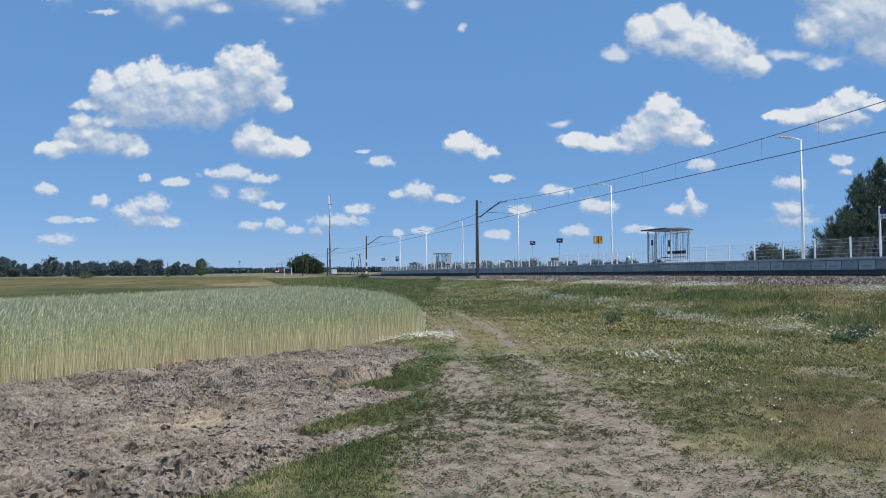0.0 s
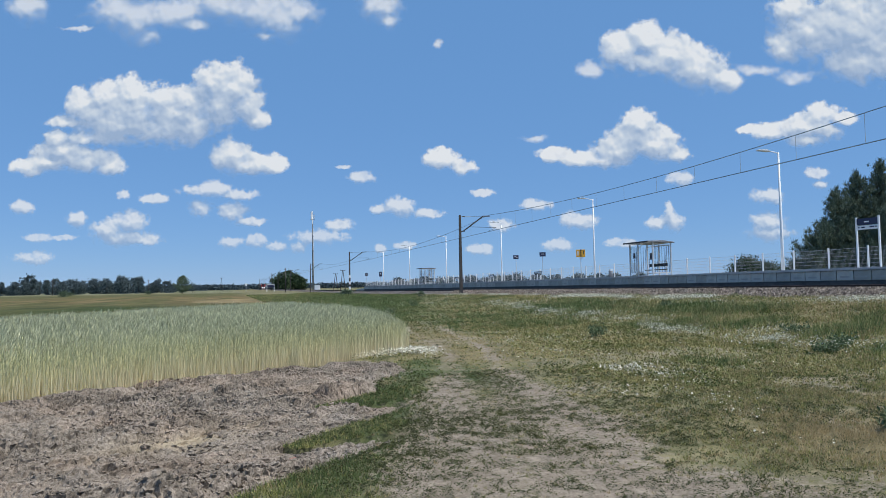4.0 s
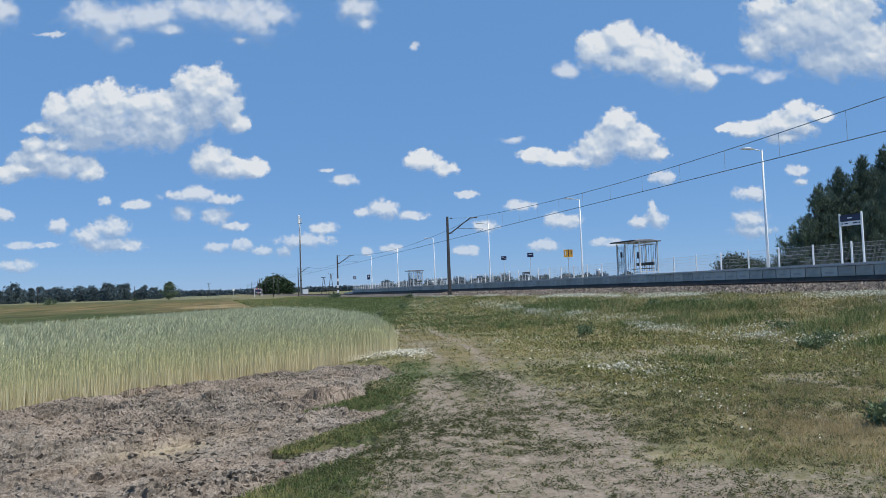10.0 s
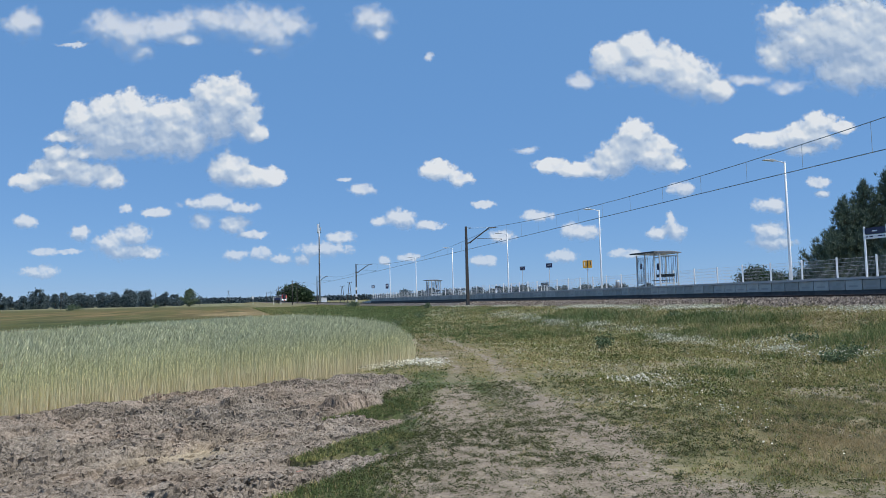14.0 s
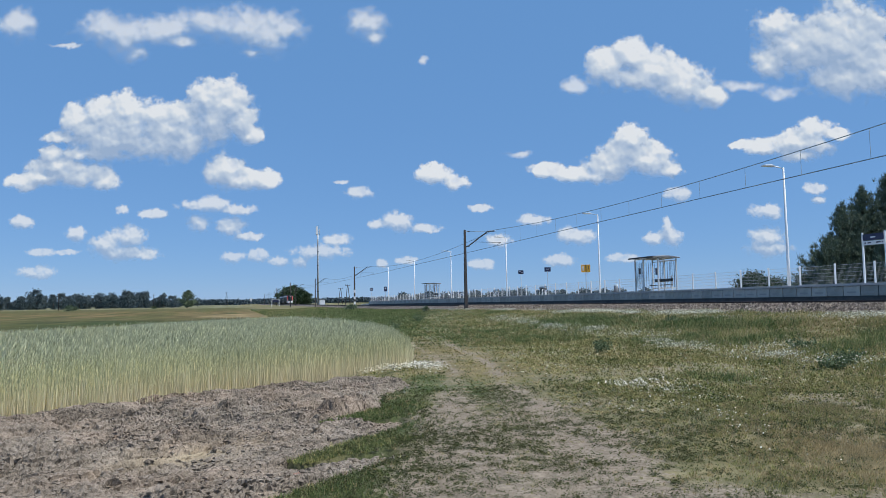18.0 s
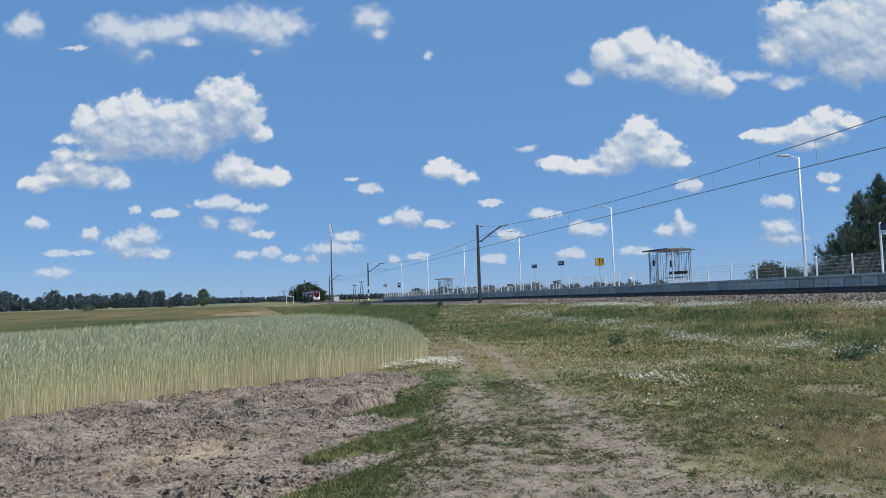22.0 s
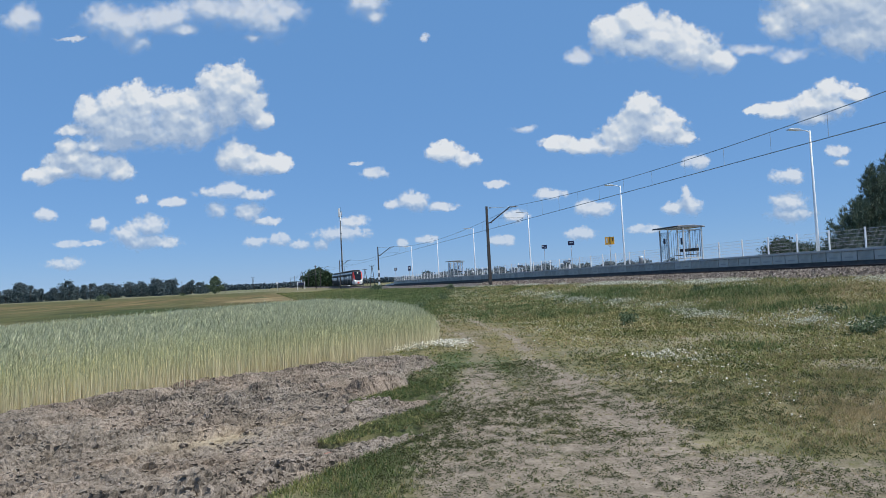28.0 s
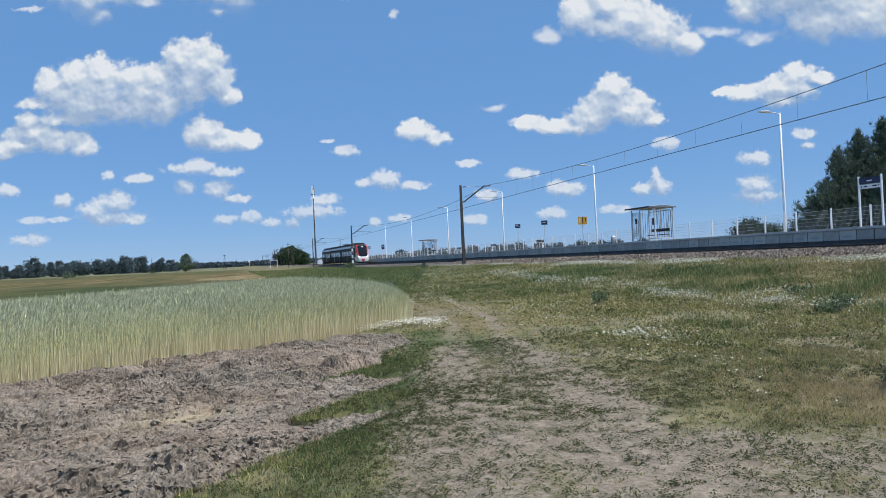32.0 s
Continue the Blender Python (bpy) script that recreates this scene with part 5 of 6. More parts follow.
part("door", Geo().box(-0.87, -0.63, 0.3, -0.03, -0.605, 1.9), pale_sign, box_)
part("door", Geo().box(0.03, -0.63, 0.3, 0.87, -0.605, 1.9), pale_sign, box_)

# beside the level crossing: a dark board between two white posts, and a round signal
board = thing("crossing_board", pose(16.8, 300, float(ground_z(16.8, 300))), "dark board between two white posts beside the track", "sign")
for x in (-1.45, 1.45):
    part("post", Geo().box(x - 0.11, -0.11, -0.2, x + 0.11, 0.11, 3.2), white_metal, board, bevel=0.02)
part("board", Geo().box(-1.34, -0.06, 1.9, 1.34, 0.06, 2.75), navy, board, "dark blue-grey board", bevel=0.02)
part("top_rail", Geo().box(-1.34, -0.05, 2.95, 1.34, 0.05, 3.1), white_metal, board)
signal = thing("track_signal", pose(10.6, 450, float(ground_z(10.6, 450))), "slim signal post with a round white disc", "signal")
part("post", Geo().tube([(0, 0, -0.2), (0, 0, 4.6)], 0.11, 8), zinc, signal, smooth=True)
part("disc", Geo().tube([(0, -0.22, 4.1), (0, -0.14, 4.1)], 0.75, 16), white_metal, signal, "round white disc")
part("base", Geo().box(-0.4, -0.4, -0.2, 0.4, 0.4, 0.3), concrete, signal, bevel=0.04)


def a_pole(x, y, h):
    t = thing("power_pole", pose(x, y, float(ground_z(x, y))), "twin-legged concrete power pole with a short crossarm", "power pole", "power poles on the plain")
    for s in (-1, 1):
        part("leg", Geo().tube([(s * 0.9, 0, 0), (s * 0.08, 0, h)], [0.14, 0.09], 6), mast_concrete, t)
    part("brace", Geo().tube([(-0.5, 0, h * 0.45), (0.5, 0, h * 0.45)], 0.06, 6), mast_concrete, t)
    part("crossarm", Geo().box(-0.9, -0.06, h - 0.12, 0.9, 0.06, h + 0.02), dark_steel, t)
    for s in (-0.8, 0, 0.8):
        part("insulator", Geo().tube([(s, 0, h), (s, 0, h + 0.3)], 0.06, 6), dark_steel, t)


for x, y, h in ((39.9, 274, 6.3), (39.9, 256, 7.2), (-3.7, 440, 8.2)):
    a_pole(x, y, h)
for x, y, h in ((18.0, 236, 8.0), (19.0, 330, 8.0), (-70, 330, 7.0), (-38, 380, 7)):
    t = thing("wooden_pole", pose(x, y, float(ground_z(x, y))), "plain weathered wooden line pole", "pole", "line poles")
    part("shaft", Geo().tube([(0, 0, -0.2), (0, 0, h)], [0.15, 0.1], 7), mast_concrete, t, smooth=True)
    part("crossarm", Geo().box(-0.5, -0.05, h - 0.5, 0.5, 0.05, h - 0.4), mast_concrete, t)


# ---- trees ----
leaf_dark = leafy("broad leaves", (0.018, 0.034, 0.014), (0.05, 0.08, 0.028))
# forest and tree line: blue haze of distance mixed into the leaf colour
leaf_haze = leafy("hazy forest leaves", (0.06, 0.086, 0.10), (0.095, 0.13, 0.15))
leaf_track = leafy("trackside leaves", (0.03, 0.05, 0.028), (0.075, 0.115, 0.058))
leaf_far_haze = leafy("far leaves with haze tint", (0.066, 0.094, 0.106), (0.11, 0.148, 0.156))
leaf_lone = leafy("grey-green leaves", (0.075, 0.11, 0.07), (0.15, 0.195, 0.12))
needle = leafy("pine needles", (0.06, 0.088, 0.064), (0.18, 0.225, 0.165), through=0.1)
bark = worn("bark", (0.05, 0.04, 0.032), (0.14, 0.11, 0.085), 5.0, 0.95, bump=0.6, distance=0.03)


def tree(x, y, h, w, material, label, group, clumps=26, leaves=16, low=0.12, leaf=0.06):
    """A trunk with limbs and a loose crown of leaves."""
    z = float(ground_z(x, y))
    t = thing("tree", pose(x, y, z, 0, 0, rng.uniform(0, 360)), label, "tree", group)
    g = Geo().tube([(0, 0, -0.2), (0.03 * h * rng.uniform(-1, 1), 0, h * 0.4), (0, 0.02 * h, h * 0.8)], [0.028 * h, 0.02 * h, 0.006 * h], 7)
    part("trunk", g, bark, t, smooth=True)
    cs, sp = [], []
    for k in range(clumps):
        e = rng.uniform(low, 1.0)
        r = w / 2 * math.sin(math.pi * min(0.97, 0.18 + 0.8 * e)) ** 0.6 * math.sqrt(rng.random()) * rng.uniform(0.7, 1.15)
        a = rng.uniform(0, 6.28)
        cs.append((r * math.cos(a), r * math.sin(a), h * (0.06 + 0.9 * e)))
        sp.append(w * rng.uniform(0.05, 0.10))
    for c in cs[::4]:
        part("limb", Geo().tube([(0, 0, c[2] * 0.6), (c[0] * 0.5, c[1] * 0.5, c[2] * 0.85), c], [0.010 * h, 0.006 * h, 0.002 * h], 5), bark, t)
    v, f = leaf_cloud(np.array(cs), np.array(sp), leaves, leaf * (w + h) / 2)
    crown = bulk("crown", v, f, material)
    crown.parent = t
    return t


def pine(x, y, h, w):
    z = float(ground_z(x, y))
    t = thing("pine_tree", pose(x, y, z, 0, 0, rng.uniform(0, 360)), "dark green pine with upswept branches behind the platform", "tree", "pines behind the platform")
    part("trunk", Geo().tube([(0, 0, -0.3), (0.1, 0, h * 0.5), (0, 0, h)], [0.02 * h, 0.013 * h, 0.003 * h], 8), bark, t, smooth=True)
    limb, tips = Geo(), []
    levels = int(h * 2.2)
    for k in range(levels):
        e = 0.06 + 0.92 * k / levels
        reach = w / 2 * (1 - e) ** 0.85 * (0.65 + 0.45 * math.sin(min(1, e * 4) * 1.57))
        for b in range(10):
            a = rng.uniform(0, 6.28)
            r = reach * rng.uniform(0.65, 1.12)
            z0 = h * e + rng.uniform(-0.2, 0.2)
            mid = (r * 0.55 * math.cos(a), r * 0.55 * math.sin(a), z0 + r * 0.10)
            end = (r * math.cos(a), r * math.sin(a), z0 + r * rng.uniform(0.35, 0.95))
            limb.tube([(0, 0, z0), mid, end], [0.035, 0.022, 0.008], 4, caps=False)
            for q in np.linspace(0.3, 1.0, max(3, int(r * 4.5))):
                p = np.array(mid) * (1 - abs(q - 0.55) / 0.55) + np.array(end) * (q - 0.55) / 0.45 if q > 0.55 else np.array(mid) * q / 0.55 + np.array((0, 0, z0)) * (1 - q / 0.55)
                if q > 0.55:
                    s = (q - 0.55) / 0.45
                    p = np.array(mid) * (1 - s) + np.array(end) * s
                tips.append(p + rng.normal(0, 0.16, 3))
        tips.append(np.array((0, 0, h * e)))
    tips += [np.array((0, 0, h + 0.1))] * 3
    part("branchwork", limb, bark, t)
    tips = np.array(tips)
    per = 14
    n = len(tips) * per
    c = np.repeat(tips, per, 0) + rng.normal(0, 0.05, (n, 3))
    d = rng.normal(0, 1, (n, 3)) + np.array((0, 0, 1.7)) + np.repeat(tips * np.array((0.25, 0.25, 0)), per, 0)
    d /= np.linalg.norm(d, axis=1)[:, None]
    wd = np.cross(d, rng.normal(0, 1, (n, 3)))
    wd /= np.linalg.norm(wd, axis=1)[:, None]
    ln = rng.uniform(0.25, 0.7, n)[:, None]
    v = np.stack([c - wd * 0.028, c + wd * 0.028, c + d * ln], 1).reshape(-1, 3)
    crown = bulk("crown", v, np.arange(n * 3).reshape(-1, 3), needle)
    crown.parent = t
    return t


for x, y, h, w in ((59.6, 59, 6.6, 7.4), (62.7, 60, 10.4, 8), (66, 60.5, 12.4, 8.5), (69.5, 60.5, 13.8, 9), (73.5, 61, 15.2, 9), (78, 62, 16, 9),
                   (63.5, 54.5, 8.0, 6.5), (67, 55, 11.0, 8), (71, 55, 14.0, 9), (76, 54, 15.5, 9)):
    pine(x, y, h, w)
for x, y, h, w in ((92.5, 109, 5.0, 7.5), (99, 112, 4.2, 8), (105, 110, 4.4, 7), (111, 108, 5.0, 8)):
    tree(x, y, h, w, leaf_dark, "rounded green broadleaf tree behind the platform", "trees behind the platform", 90, 110, 0.02, 0.03)
for x, y, h, w in ((30.5, 420, 9.6, 12), (37.5, 422, 9.0, 11), (34, 424, 10.6, 10), (41, 421, 7.0, 7)):
    tree(x, y, h, w, leaf_track, "dense dark green bushy tree beside the track", "trees beside the track", 110, 36, 0.0)
tree(-19.2, 330, 7.6, 6.6, leaf_lone, "lone rounded tree on the plain", "", 60, 40, 0.1, 0.045)
tree(-18.0, 398, 5.2, 5.0, leaf_far_haze, "small tree on the plain", "", 26, 16)
for k in range(78):
    far = rng.uniform(430, 500)
    d = -0.46 + 0.40 * k / 77 + rng.uniform(-0.003, 0.003)
    swell = float(fbm(np.array([d * 62.0]), np.array([0.5]), 77, 3)[0])
    h = (5.2 + 9.0 * np.clip(swell - 0.12, 0, 0.75)) * (1.0 if d < -0.12 else np.interp(d, [-0.12, -0.06], [1.0, 0.62])) * rng.uniform(0.85, 1.15)
    tree(d * far, far, h, h * rng.uniform(0.6, 0.95), leaf_far_haze, "broadleaf tree in the distant tree line", "trees of the distant tree line", 46, 24, -0.05)
for x, y, h, w in ((-52, 262, 1.6, 5.0), (-30, 300, 1.2, 2.5), (19.0, 118, 0.8, 2.4), (19.3, 71.5, 0.5, 1.0)):
    tree(x, y, h, w, leaf_lone, "low dark green bush in the meadow", "bushes in the meadow", 40, 26, 0.0)
for k in range(30):
    d = 0.24 + 0.40 * k / 29 + rng.uniform(-0.01, 0.01)
    far = rng.uniform(330, 430)
    tree(d * far, far, rng.uniform(4.2, 6.2), rng.uniform(7, 11), leaf_far_haze, "small broadleaf tree far behind the platform", "trees far behind the platform", 50, 34, 0.0)


def forest_band(d0, d1, dist, h, n):
    d = rng.uniform(d0, d1, n)
    top = h * (0.72 + 0.28 * fbm(d * 260, d * 0, 71)) * rng.random(n)
    far = dist + rng.uniform(-25, 25, n)
    c = np.stack([d * far, far, top], 1)
    v, f = leaf_cloud(c, np.full(n, 0.8), 1, 2.7)
    return v, f


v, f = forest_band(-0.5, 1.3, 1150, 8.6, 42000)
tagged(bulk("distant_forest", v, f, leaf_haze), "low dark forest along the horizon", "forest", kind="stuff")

# ---- train ----
train_dark = worn("charcoal train paint", (0.010, 0.011, 0.013), (0.02, 0.022, 0.026), 1.0, 0.75, bump=0.02)
train_red = worn("red train paint", (0.60, 0.035, 0.02), (0.72, 0.06, 0.035), 1.0, 0.35, bump=0.02)
train_white = worn("white train paint", (0.62, 0.62, 0.62), (0.76, 0.76, 0.76), 1.0, 0.35, bump=0.02)
train_silver = worn("silver train paint", (0.5, 0.51, 0.52), (0.62, 0.63, 0.64), 1.0, 0.4, 0.1, bump=0.02)
dark_glass, nt, bsdf = nodes_of("train glass")
bsdf.inputs["Base Color"].default_value, bsdf.inputs["Roughness"].default_value = (0.012, 0.014, 0.017, 1), 0.06
headlight, nt, bsdf = nodes_of("headlight")
bsdf.inputs["Base Color"].default_value = (0.9, 0.9, 0.85, 1)
bsdf.inputs["Emission Color"].default_value, bsdf.inputs["Emission Strength"].default_value = (1.0, 0.96, 0.85, 1), 4.0


def ring(hw, z0, z1, n=28):
    out = []
    for k in range(n):
        a = 2 * math.pi * (k + 0.5) / n
        c, s = math.cos(a), math.sin(a)
        e = 0.42
        out.append((hw * math.copysign(abs(c) ** e, c), (z0 + z1) / 2 + (z1 - z0) / 2 * math.copysign(abs(s) ** e, s)))
    return out


def car(parent, y0, length, nose_sign):
    """One car; nose_sign -1 puts its cab at y0, +1 at the other end."""
    stations = [(0.0, 0.80, 0.50, 1.2), (0.10, 0.96, 0.44, 1.5), (0.25, 1.07, 0.40, 1.95), (0.45, 1.15, 0.38, 2.4), (0.7, 1.21, 0.37, 2.9), (1.0, 1.26, 0.36, 3.4),
                (1.35, 1.31, 0.36, 3.75), (1.8, 1.36, 0.36, 3.98), (2.4, 1.42, 0.36, 4.05), (length - 0.35, 1.42, 0.36, 4.05)]
    rings = [(y, ring(hw, a, b)) for y, hw, a, b in stations]
    groups = {}
    n = 28

    def at(y):
        return y0 + y if nose_sign < 0 else y0 + length - y
    for i in range(len(rings) - 1):
        (ya, ra), (yb, rb) = rings[i], rings[i + 1]
        for k in range(n):
            q = [(ra[k], ya), (ra[(k + 1) % n], ya), (rb[(k + 1) % n], yb), (rb[k], yb)]
            x = sum(p[0][0] for p in q) / 4
            z = sum(p[0][1] for p in q) / 4
            y = sum(p[1] for p in q) / 4
            if y > 2.4:
                key = "roof" if z > 3.85 else "silver_edge" if z > 3.4 else "side"
            elif z < 0.42:
                key = "apron"
            elif z < 1.62 + 0.25 * (abs(x) > 0.9):
                key = "bumper"
            elif abs(x) > 0.84 + 0.05 * y:
                key = ("cheek" if x < 0 else "cheek ") if y < 1.9 else "side"
            else:
                key = "windscreen" if z < 3.6 else "brow"
            groups.setdefault(key, Geo()).add([(p[0][0], at(p[1]), p[0][1]) for p in q], [(0, 1, 2, 3)])
    ra = rings[0][1]
    groups["bumper"].add([(x, at(0), z) for x, z in ra], [tuple(range(n))])
    rb = rings[-1][1]
    groups["side"].add([(x, at(rings[-1][0]), z) for x, z in rb], [tuple(range(n))])
    mats = {"roof": train_dark, "silver_edge": train_silver, "side": train_dark, "apron": train_dark, "bumper": train_white, "cheek": train_red, "cheek ": train_red,
            "windscreen": dark_glass, "brow": train_dark}
    tags = {"cheek": "bright red cab cheek", "cheek ": "bright red cab cheek", "bumper": "white lower cab front", "windscreen": "black windscreen"}
    shell = part("car_body", groups.pop("side"), mats["side"], parent, "charcoal side wall")
    for key, geo in groups.items():
        part(key.strip(), geo, mats[key], shell, tags.get(key, ""), smooth=False)
    for sx in (-1, 1):
        for k in range(7):
            ya = 3.3 + k * (length - 4.6) / 7
            yb = ya + (length - 4.6) / 7 - 0.55
            a, b = sorted((at(ya), at(yb)))
            part("side_window", Geo().box(sx * 1.405, a, 1.75, sx * 1.432, b, 2.75), dark_glass, shell)
        for k in (1, 4):
            ya = 3.3 + k * (length - 4.6) / 7 - 0.5
            a, b = sorted((at(ya), at(ya + 0.12)))
            part("door_post", Geo().box(sx * 1.408, a, 0.7, sx * 1.434, b, 3.0), train_white, shell)
        part("headlight", Geo().block(pose(sx * 0.84, at(0.16), 1.5), 0.3, 0.16, 0.16), headlight, shell, "lit white headlight", bevel=0.04)
    part("top_light", Geo().block(pose(0, at(1.12), 3.5), 0.24, 0.12, 0.1), headlight, shell, bevel=0.03)
    part("coupler", Geo().block(pose(0, at(-0.06), 0.86), 0.5, 0.35, 0.42), train_red, shell, "red coupler cover", bevel=0.05)
    part("snow_plough", Geo().block(pose(0, at(0.5), 0.3), 2.3, 0.5, 0.32), dark_steel, shell, bevel=0.05)
    for k, (ya, ln) in enumerate(((3.2, 3.8), (8.2, 3.0), (12.2, 3.6), (16.6, 2.2))):
        a, b = sorted((at(ya), at(ya + ln)))
        part("roof_unit", Geo().box(-0.95, a, 4.03, 0.95, b, 4.36), dark_steel, shell, "dark roof equipment box", bevel=0.08)
    return shell


def middle_car(parent, y0, length):
    """The car between the two cab cars."""
    loop, groups, n = ring(1.42, 0.36, 4.05), {}, 28
    ya, yb = y0 + 0.35, y0 + length - 0.35
    for k in range(n):
        (xa, za), (xb, zb) = loop[k], loop[(k + 1) % n]
        z = (za + zb) / 2
        key = "roof" if z > 3.85 else "silver_edge" if z > 3.4 else "side"
        groups.setdefault(key, Geo()).add([(xa, ya, za), (xb, ya, zb), (xb, yb, zb), (xa, yb, za)], [(0, 1, 2, 3)])
    for y in (ya, yb):
        groups["side"].add([(x, y, z) for x, z in loop], [tuple(range(n))])
    shell = part("car_body", groups["side"], train_dark, parent, "charcoal side wall")
    part("roof", groups["roof"], train_dark, shell)
    part("silver_edge", groups["silver_edge"], train_silver, shell)
    for sx in (-1, 1):
        for k in range(6):
            a = y0 + 1.2 + k * (length - 2.0) / 6
            part("side_window", Geo().box(sx * 1.405, a, 1.75, sx * 1.432, a + (length - 2.0) / 6 - 0.55, 2.75), dark_glass, shell)
        for k in (1, 4):
            a = y0 + 0.72 + k * (length - 2.0) / 6
            part("door_post", Geo().box(sx * 1.408, a, 0.7, sx * 1.434, a + 0.12, 3.0), train_white, shell)
    for a, ln in ((1.2, 3.4), (5.6, 2.4), (12.4, 3.6)):
        part("roof_unit", Geo().box(-0.95, y0 + a, 4.03, 0.95, y0 + a + ln, 4.36), dark_steel, shell, "dark roof equipment box", bevel=0.08)
    return shell


train = thing("electric_train", pose(K_TRACK, 612, 1.05), "charcoal electric train with a red and white cab front", "train")
car(train, 0.0, 20.4, -1)
middle_car(train, 20.4, 17.6)
car(train, 38.0, 20.4, 1)
for y in (20.4, 38.0):
    part("gangway", Geo().box(-1.1, y - 0.45, 0.7, 1.1, y + 0.45, 3.6), dark_steel, train, "dark ribbed gangway")
for y in (3.6, 20.4, 38.0, 54.8):
    b = part("bogie", Geo().box(-1.1, y - 1.5, 0.3, 1.1, y + 1.5, 0.62), dark_steel, train, bevel=0.05)
    for yy in (y - 1.15, y + 1.15):
        for x in (-0.75, 0.75):
            part("wheel", Geo().tube([(x - 0.06, yy, 0.43), (x + 0.06, yy, 0.43)], 0.425, 18), rail_steel, b)
panto = part("pantograph", Geo().tube([(-0.5, 29.4, 4.42), (0.5, 29.4, 4.42)], 0.05, 6), dark_steel, train, "raised pantograph")
part("lower_arm", Geo().tube([(0, 29.4, 4.42), (0, 30.7, 5.1)], 0.045, 6), dark_steel, panto)
part("upper_arm", Geo().tube([(0, 30.7, 5.1), (0, 29.3, 5.9)], 0.035, 6), dark_steel, panto)
part("collector_bow", Geo().tube([(-0.85, 29.3, 5.8), (-0.6, 29.3, 5.93), (0.6, 29.3, 5.93), (0.85, 29.3, 5.8)], 0.03, 6), dark_steel, panto)

# ---- clouds: far sheets of fair-weather cumulus, the higher ones drifting faster ----
HEAD = radians(16.5)
PUFFS = {"veil": [], "high": [], "upper": [], "middle": [], "low": []}


def cloud(layer, *puffs):
    """One cloud: round puffs given by bearing, elevation, half width and half height in thousandths of the distance."""
    PUFFS[layer] += [(x, y, w * 1.06, h * 1.08) for x, y, w, h in puffs]


cloud("veil", (-473, 406, 35, 20), (-438, 381, 29, 24), (-420, 363, 21, 15), (-397, 392, 35, 17), (-356, 380, 29, 10), (-440, 395, 62, 24), (-380, 400, 50, 20))
cloud("veil", (-321, 416, 35, 12), (-268, 402, 46, 24), (-233, 384, 41, 24), (-251, 363, 23, 8), (-204, 395, 23, 17), (-300, 408, 52, 22), (-245, 394, 62, 30))
cloud("veil", (-595, 408, 26, 22), (-519, 377, 23, 3))
cloud("veil", (215, 306, 18, 11), (457, 302, 28, 8), (510, 290, 24, 11), (135, 207, 18, 5))
cloud("veil", (-86, 405, 30, 22), (-74, 384, 16, 11))
cloud("veil", (-5, 348, 9, 6))
cloud("high", (259, 334, 29, 25), (296, 348, 28, 24), (328, 324, 39, 29), (367, 307, 42, 28), (406, 288, 28, 17), (302, 315, 42, 20))
cloud("high", (491, 334, 25, 21), (532, 359, 49, 41), (598, 361, 77, 62), (603, 310, 56, 29), (662, 323, 56, 42), (512, 392, 28, 21))
cloud("upper", (-511, 267, 23, 21), (-479, 278, 29, 22), (-441, 277, 32, 24), (-401, 270, 32, 24), (-360, 270, 26, 23), (-325, 295, 28, 27), (-293, 286, 32, 32), (-276, 262, 23, 26), (-262, 241, 17, 14), (-464, 239, 70, 24), (-395, 233, 58, 26), (-528, 241, 32, 10), (-355, 231, 29, 21), (-499, 219, 41, 12),
      (-440, 256, 74, 26), (-375, 252, 56, 28), (-318, 262, 36, 32), (-490, 254, 36, 20))
cloud("upper", (-545, 218, 18, 12), (-536, 200, 34, 17), (-515, 192, 42, 17), (-499, 187, 35, 17), (-470, 178, 22, 14), (-556, 185, 26, 10))
cloud("upper", (-585, 177, 24, 12))
cloud("upper", (-294, 192, 29, 21), (-277, 177, 35, 15), (-251, 179, 26, 12), (-236, 172, 16, 9), (-311, 183, 17, 15))
cloud("upper", (284, 229, 22, 18), (275, 204, 32, 22), (310, 196, 35, 24), (342, 181, 18, 10), (238, 176, 35, 11), (202, 177, 29, 10), (163, 184, 28, 10), (252, 186, 36, 18))
cloud("upper", (546, 234, 27, 18), (516, 220, 32, 15), (476, 212, 32, 11), (440, 215, 15, 6), (526, 199, 25, 8), (578, 230, 20, 9), (538, 215, 40, 16))
cloud("upper", (1, 181, 24, 14), (31, 168, 18, 10))
cloud("middle", (-328, 142, 34, 10), (-284, 133, 26, 7))
cloud("middle", (-338, 116, 15, 12), (-293, 109, 21, 14), (-269, 95, 22, 6))
cloud("middle", (-447, 136, 10, 6), (-407, 130, 20, 6))
cloud("middle", (-439, 96, 27, 16), (-468, 86, 24, 15), (-446, 76, 38, 12), (-420, 72, 26, 8))
cloud("middle", (-514, 103, 14, 10), (-589, 121, 14, 10))
cloud("middle", (-112, 156, 21, 8), (-136, 171, 10, 3))
cloud("middle", (-57, 112, 22, 12), (-17, 102, 20, 7), (-87, 109, 11, 7))
cloud("middle", (344, 147, 16, 10))
cloud("middle", (333, 86, 18, 14), (309, 83, 15, 9), (328, 99, 7, 13))
cloud("middle", (470, 119, 22, 11))
cloud("middle", (468, 82, 26, 14), (471, 66, 28, 10))
cloud("middle", (541, 150, 14, 8), (544, 135, 10, 5))
cloud("middle", (196, 88, 27, 12), (136, 112, 22, 8), (87, 84, 18, 10))
cloud("middle", (-142, 88, 18, 9), (64, 131, 18, 5))
cloud("low", (-170, 71, 38, 10), (-198, 58, 11, 9))
cloud("low", (-293, 66, 17, 8), (-258, 68, 14, 9), (-230, 59, 13, 7))
